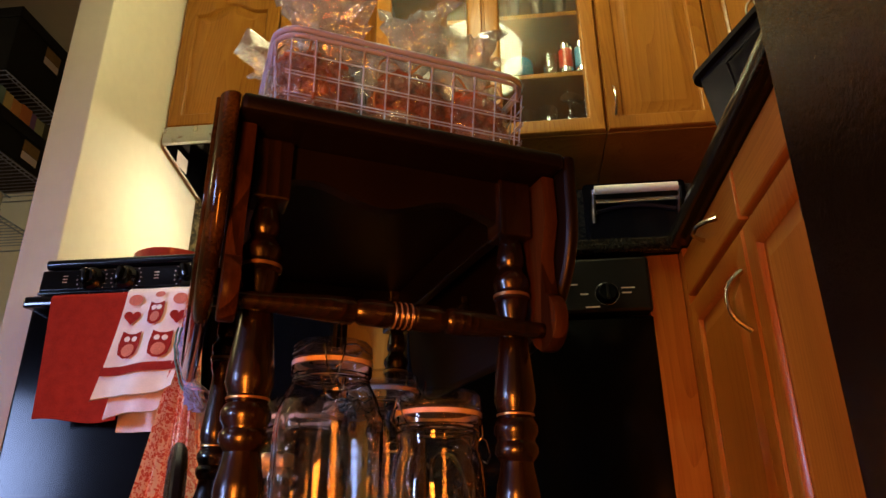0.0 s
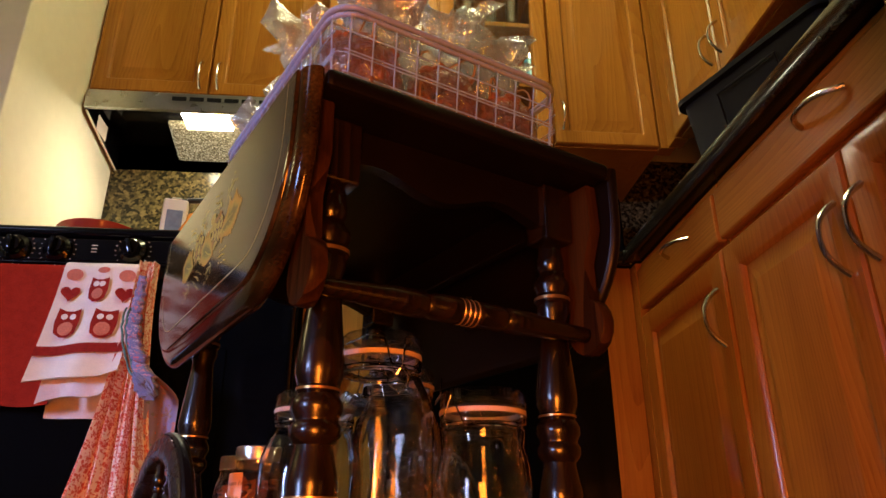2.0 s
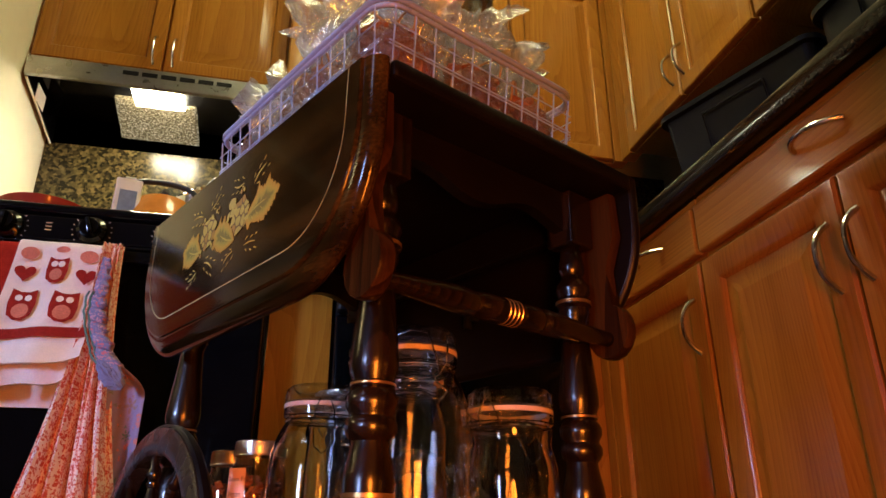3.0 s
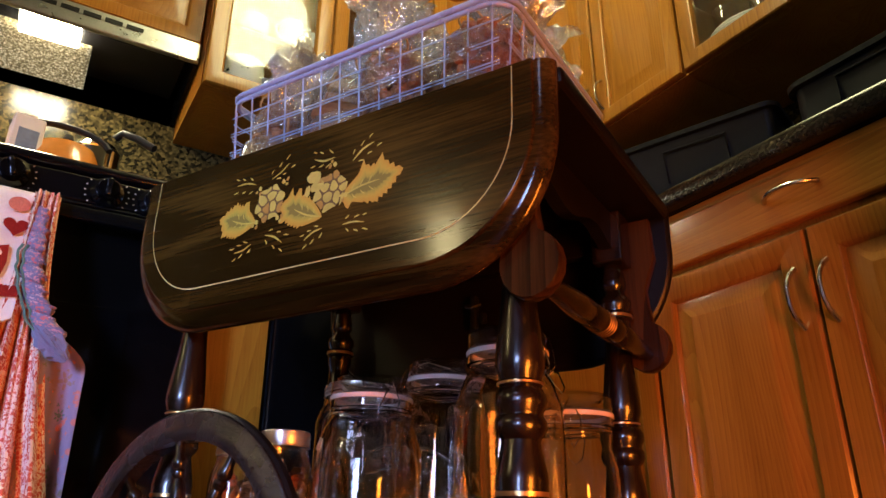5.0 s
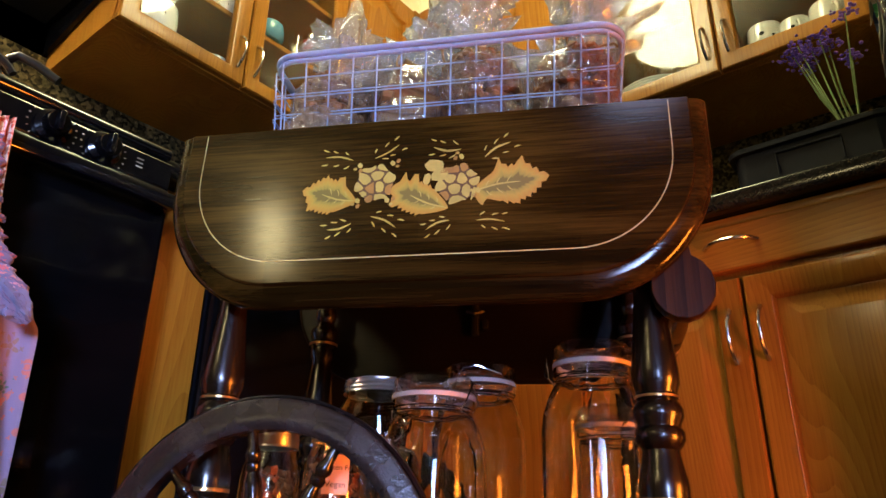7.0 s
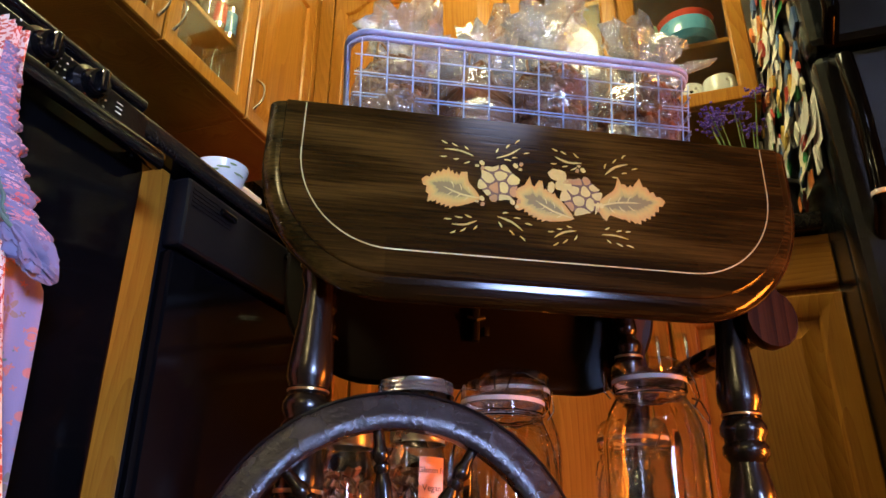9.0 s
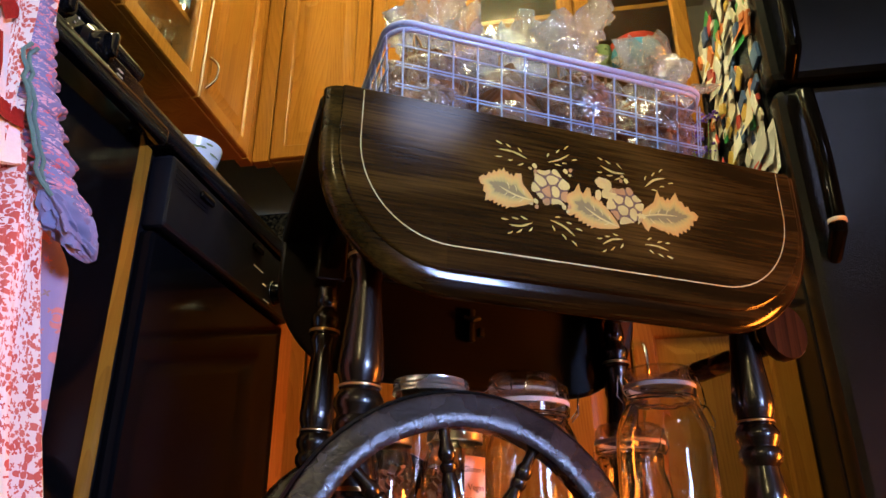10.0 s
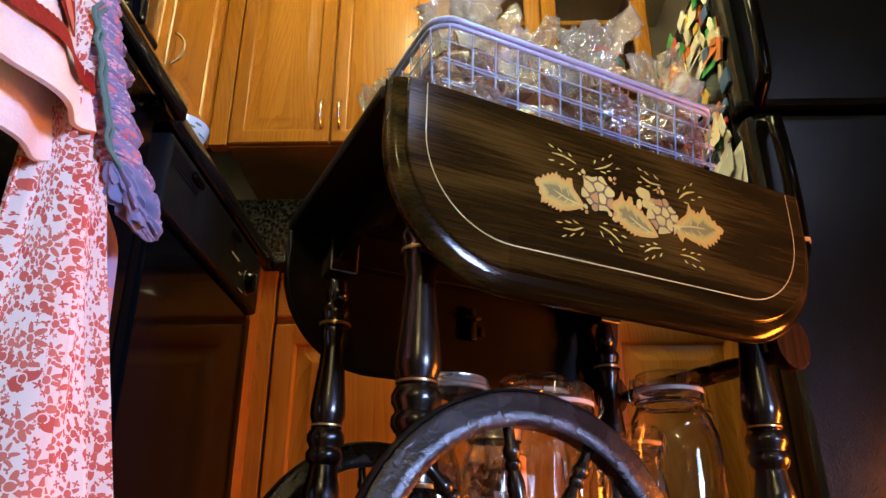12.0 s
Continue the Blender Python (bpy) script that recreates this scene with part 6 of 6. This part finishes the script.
# ---- china and glasses in the wall cabinets ----
def crock(x, y, z, r, h, mat, label, name="mug", handle=True, spots=0):
    ob = thing(name, pose(x, y, z, 0, 0, 200), label, name.replace("_", " "), "china in the cabinets")
    part("cup", turned([(0.001, 0.0), (r * 0.8, 0.0), (r, h * 0.25), (r * 1.02, h * 0.7), (r * 0.95, h), (r * 0.88, h), (r * 0.9, h * 0.3), (0.001, 0.01)], 28, caps=False), mat, ob)
    if handle:
        part("handle", rod([(r * 0.95 + r * 0.55 * math.sin(a), 0, h * 0.5 - h * 0.28 * math.cos(a)) for a in [math.pi * k / 8 for k in range(9)]], 0.0045, 8), mat, ob)
    for k in range(spots * 3):
        a = radians(-60 + 23 * k + 9 * math.sin(5 * k))
        q = 0.10 + 0.06 * math.sin(7 * k + 1)
        part("painted_patch", turned([(r * q, 0), (r * q * 0.8, 0.001)], 10, pose(r * 1.02 * math.cos(a), r * 1.02 * math.sin(a), h * (0.50 + 0.22 * math.sin(4.3 * k))) @ pose(0, 0, 0, 0, 90, math.degrees(a))), BLACK, ob, "black painted patch")
    return ob


def tumbler(x, y, z, r, h, label="plain clear drinking glass"):
    ob = thing("drinking_glass", pose(x, y, z), label, "glass", "glasses in the cabinets")
    part("glass_body", turned([(0.001, 0.001), (r * 0.82, 0.0), (r, h), (r * 0.94, h), (r * 0.78, 0.012), (0.001, 0.01)], 24, caps=False), GLASS, ob)


def plate_pile(x, y, z, r, n):
    for k in range(n):
        ob = thing("plate", pose(x, y, z + 0.009 * k), "white china plate in a pile", "plate", "plates in the cabinet")
        part("dish", turned([(0.001, 0.002), (r * 0.6, 0.0), (r * 0.66, 0.004), (r, 0.018), (r, 0.021), (r * 0.64, 0.008), (0.001, 0.006)], 40, caps=False), WHITE_CHINA, ob)


S1, S2, S3 = LOW + 0.019, 1.71, 1.96
crock(-0.315, 1.985, S1, 0.062, 0.130, WHITE_CHINA, "white china jar with black painted patches", "china_jar", False, 6)
crock(-0.215, 1.985, S1, 0.040, 0.060, WHITE_CHINA, "small white china cup", "cup")
crock(-0.120, 1.985, S1, 0.038, 0.075, WHITE_CHINA, "white china mug with dark patches", "mug", True, 3)
crock(-0.300, 1.985, S2, 0.045, 0.060, WHITE_CHINA, "small white china bowl", "bowl", False)
crock(-0.180, 1.985, S2, 0.040, 0.090, WHITE_CHINA, "white china mug with black patches", "mug", True, 4)
crock(-0.105, 1.985, S2, 0.034, 0.070, WHITE_CHINA, "small white china mug with patches", "mug", True, 2)
crock(0.045, 1.985, S2, 0.050, 0.060, BLUE_CHINA, "blue patterned china bowl", "bowl", False)
for x, y, z, r, h in ((0.15, 1.975, S2, 0.026, 0.075), (0.06, 1.975, S1, 0.036, 0.10), (0.13, 1.975, S1, 0.034, 0.11), (0.04, 1.975, S3, 0.026, 0.13), (0.12, 1.975, S3, 0.026, 0.12), (0.20, 1.975, S3, 0.026, 0.13)):
    tumbler(x, y, z, r, h)


def shaker(x, y, z, body, h):
    ob = thing("spice_tin", pose(x, y, z), "small metal spice tin with a coloured label", "tin", "tins in the cabinet")
    part("can", turned([(0.001, 0), (0.023, 0), (0.0235, 0.003), (0.0235, h), (0.021, h + 0.004), (0.001, h + 0.004)], 24, caps=False), CHROME, ob)
    part("wrapper", turned([(0.0238, 0.02), (0.0241, 0.021), (0.0241, h - 0.022), (0.0238, h - 0.021)], 24, caps=False), body, ob, "coloured paper label")


shaker(0.205, 1.975, S2, RED_GLAZE, 0.115)
shaker(0.258, 1.975, S2, BLUE_CHINA, 0.120)
for x, y in ((0.205, 1.975), (0.255, 1.985)):
    ob = thing("wine_glass", pose(x, y, S1), "stemmed wine glass upside down on the shelf", "glass", "glasses in the cabinets")
    part("glass_body", turned([(0.033, 0.0), (0.036, 0.03), (0.030, 0.065), (0.006, 0.085), (0.004, 0.15), (0.030, 0.155), (0.030, 0.158), (0.003, 0.157), (0.003, 0.088), (0.026, 0.065), (0.033, 0.03), (0.031, 0.0)], 24, caps=False), GLASS, ob)
plate_pile(0.825, 1.055, S1, 0.125, 7)
tumbler(0.79, 1.11, S1 + 0.085, 0.036, 0.10)
tumbler(0.79, 1.00, S1 + 0.085, 0.036, 0.11)
plate_pile(0.82, 1.08, S2, 0.11, 5)
crock(0.755, 0.715, S1, 0.047, 0.115, WHITE_CHINA, "white china jar with black painted patches", "china_jar", False, 5)
crock(0.755, 0.640, S1, 0.040, 0.100, WHITE_CHINA, "white china mug with black patches", "mug", True, 4)
crock(0.755, 0.555, S1, 0.050, 0.110, WHITE_CHINA, "plain white glazed china mug", "mug")
crock(0.755, 0.625, S2, 0.088, 0.075, BLUE_CHINA, "blue glazed bowl with a red rim", "bowl", False)
ob = thing("bowl", pose(0.755, 0.625, S2 + 0.076), "red glazed bowl nested in a blue one", "bowl", "china in the cabinets")
part("rim", turned([(0.080, 0.0), (0.088, 0.020), (0.084, 0.020), (0.074, 0.0)], 32, None, True), RED_GLAZE, ob)
crock(0.755, 0.74, S2, 0.038, 0.10, GREEN, "green and yellow china mug", "mug")

# ---- magnets on the fridge side ----
rr = random.Random(31)
TONES = [plain("magnet_" + n, c, 0.45, 0, 0.35, 70) for n, c in (("red", (0.55, 0.06, 0.04)), ("white", (0.85, 0.83, 0.78)), ("yellow", (0.70, 0.48, 0.08)), ("green", (0.05, 0.30, 0.08)), ("blue", (0.06, 0.12, 0.30)), ("orange", (0.65, 0.20, 0.04)), ("pale", (0.75, 0.72, 0.62)), ("cream", (0.66, 0.58, 0.42)))]
PAPER = [plain("note_paper_" + n, c, 0.7, 0, 0.12, 20) for n, c in (("white", (0.80, 0.78, 0.72)), ("cream", (0.74, 0.66, 0.48)), ("grey", (0.50, 0.50, 0.48)))]
for k in range(46):
    x, z = rr.uniform(0.24, 0.90), rr.uniform(1.02, 1.66)
    w, h, lift = rr.uniform(0.06, 0.11), rr.uniform(0.08, 0.15), rr.uniform(0.008, 0.030)
    sheet_bm = sheet(4, 8, lambda s, t: ((s - 0.5) * w, 0.0012 + lift * (1 - t) ** 2 * (0.6 + 0.4 * s), (t - 0.5) * h), 0.0006)
    ob = solid("note_paper", sheet_bm, PAPER[k % 3] if k % 4 else rr.choice(TONES), "curling paper note held on the black fridge side", "paper", m=pose(x, 0.4405 + 0.0007 * (k % 5), z, 0, rr.uniform(-14, 14), 0))
    ob["group"] = "papers on the fridge"
for k in range(190):
    x, z = rr.uniform(0.22, 0.94), rr.uniform(1.00, 1.72)
    w, h = rr.uniform(0.018, 0.055), rr.uniform(0.018, 0.060)
    y = 0.4405 + rr.choice((0.0, 0.006, 0.012))
    ob = solid("fridge_magnet", block(-w / 2, w / 2, 0, rr.uniform(0.003, 0.008), -h / 2, h / 2, 0.001), rr.choice(TONES), "small coloured magnet on the black fridge side", "magnet", m=pose(x, y, z, 0, rr.uniform(-30, 30), 0))
    ob["group"] = "magnets on the fridge"

# ---- rack in the hall ----
rack = thing("wire_rack", pose(-2.5, 2.0, 0), "white wire shelving rack stacked with black boxes", "shelving")
for z in (1.935, 1.625, 1.40):
    shelf = part("shelf", rod([(0.635, 0.0, z - 0.022), (0.635, 0.42, z - 0.022), (0.0, 0.42, z - 0.022), (0.0, 0.0, z - 0.022)], 0.003, 5, True), WIRE, rack)
    for k in range(17):
        part("wire", rod([(0.0, 0.026 * k, z), (0.63, 0.026 * k, z)], 0.0022, 5), WIRE, shelf)
    for x in (0.0, 0.2, 0.42, 0.632):
        part("wire", rod([(x, 0.0, z - 0.004), (x, 0.42, z - 0.004)], 0.003, 5), WIRE, shelf)
for x, y in ((0.0, 0.0), (0.0, 0.42), (0.635, 0.42)):
    part("post", rod([(x, y, GROUND), (x, y, 2.3)], 0.011, 10), WIRE, rack)


def file_box(x0, x1, z0, z1, label):
    ob = thing("storage_box", pose(-2.5, 2.005, 0), label, "box", "boxes on the hall rack")
    part("carton", block(x0, x1, 0.0, 0.40, z0, z1 - 0.05, 0.004), BLACK_MATT, ob)
    part("lid", block(x0 - 0.004, x1 + 0.004, -0.004, 0.404, z1 - 0.049, z1, 0.004), BLACK_MATT, ob)
    part("label_holder", block(x1 + 0.0005, x1 + 0.004, 0.17, 0.26, z1 - 0.105, z1 - 0.06, 0.001), GILT, ob, "brass label holder")
    part("label", block(x1 + 0.0005, x1 + 0.003, 0.17, 0.26, z1 - 0.140, z1 - 0.108, 0.001), CARD, ob, "white paper label")
    part("grip", block(x1 + 0.0005, x1 + 0.012, 0.30, 0.36, z0 + 0.05, z0 + 0.13, 0.004), CHROME, ob, "polished metal grip")


file_box(0.02, 0.622, 1.945, 2.246, "black storage box with a brass label holder")
file_box(0.02, 0.628, 1.635, 1.800, "low black storage box with a metal grip")
BOOK_TONES = [(0.20, 0.34, 0.32), (0.62, 0.50, 0.16), (0.70, 0.34, 0.08), (0.66, 0.24, 0.06), (0.22, 0.12, 0.34), (0.45, 0.52, 0.30), (0.08, 0.09, 0.05)]
y = 2.02
for k, c in enumerate(BOOK_TONES):
    w = (0.03, 0.045, 0.05, 0.06, 0.03, 0.05, 0.06)[k]
    bk = solid("book", block(-0.30, 0.30, 0.0, w - 0.002, 0.0, 0.085 - 0.004 * (k % 3), 0.002), plain("book_cover_tone", c, 0.5, 0, 0.15, 20), "book standing in a row on a black box", "book", m=pose(-2.19, y, 1.801))
    bk["group"] = "books on the hall rack"
    y += w
roll = thing("paper_roll", pose(-2.02, 2.20, 1.405), "white roll with a dark band on the wire shelf", "roll")
part("roll_body", turned([(0.045, 0), (0.075, 0.0), (0.075, 0.13), (0.045, 0.13)], 32, None, True), WHITE_CHINA, roll)
part("band", turned([(0.0755, 0.05), (0.077, 0.05), (0.077, 0.07), (0.0755, 0.07)], 32, None, True), BLACK_MATT, roll)
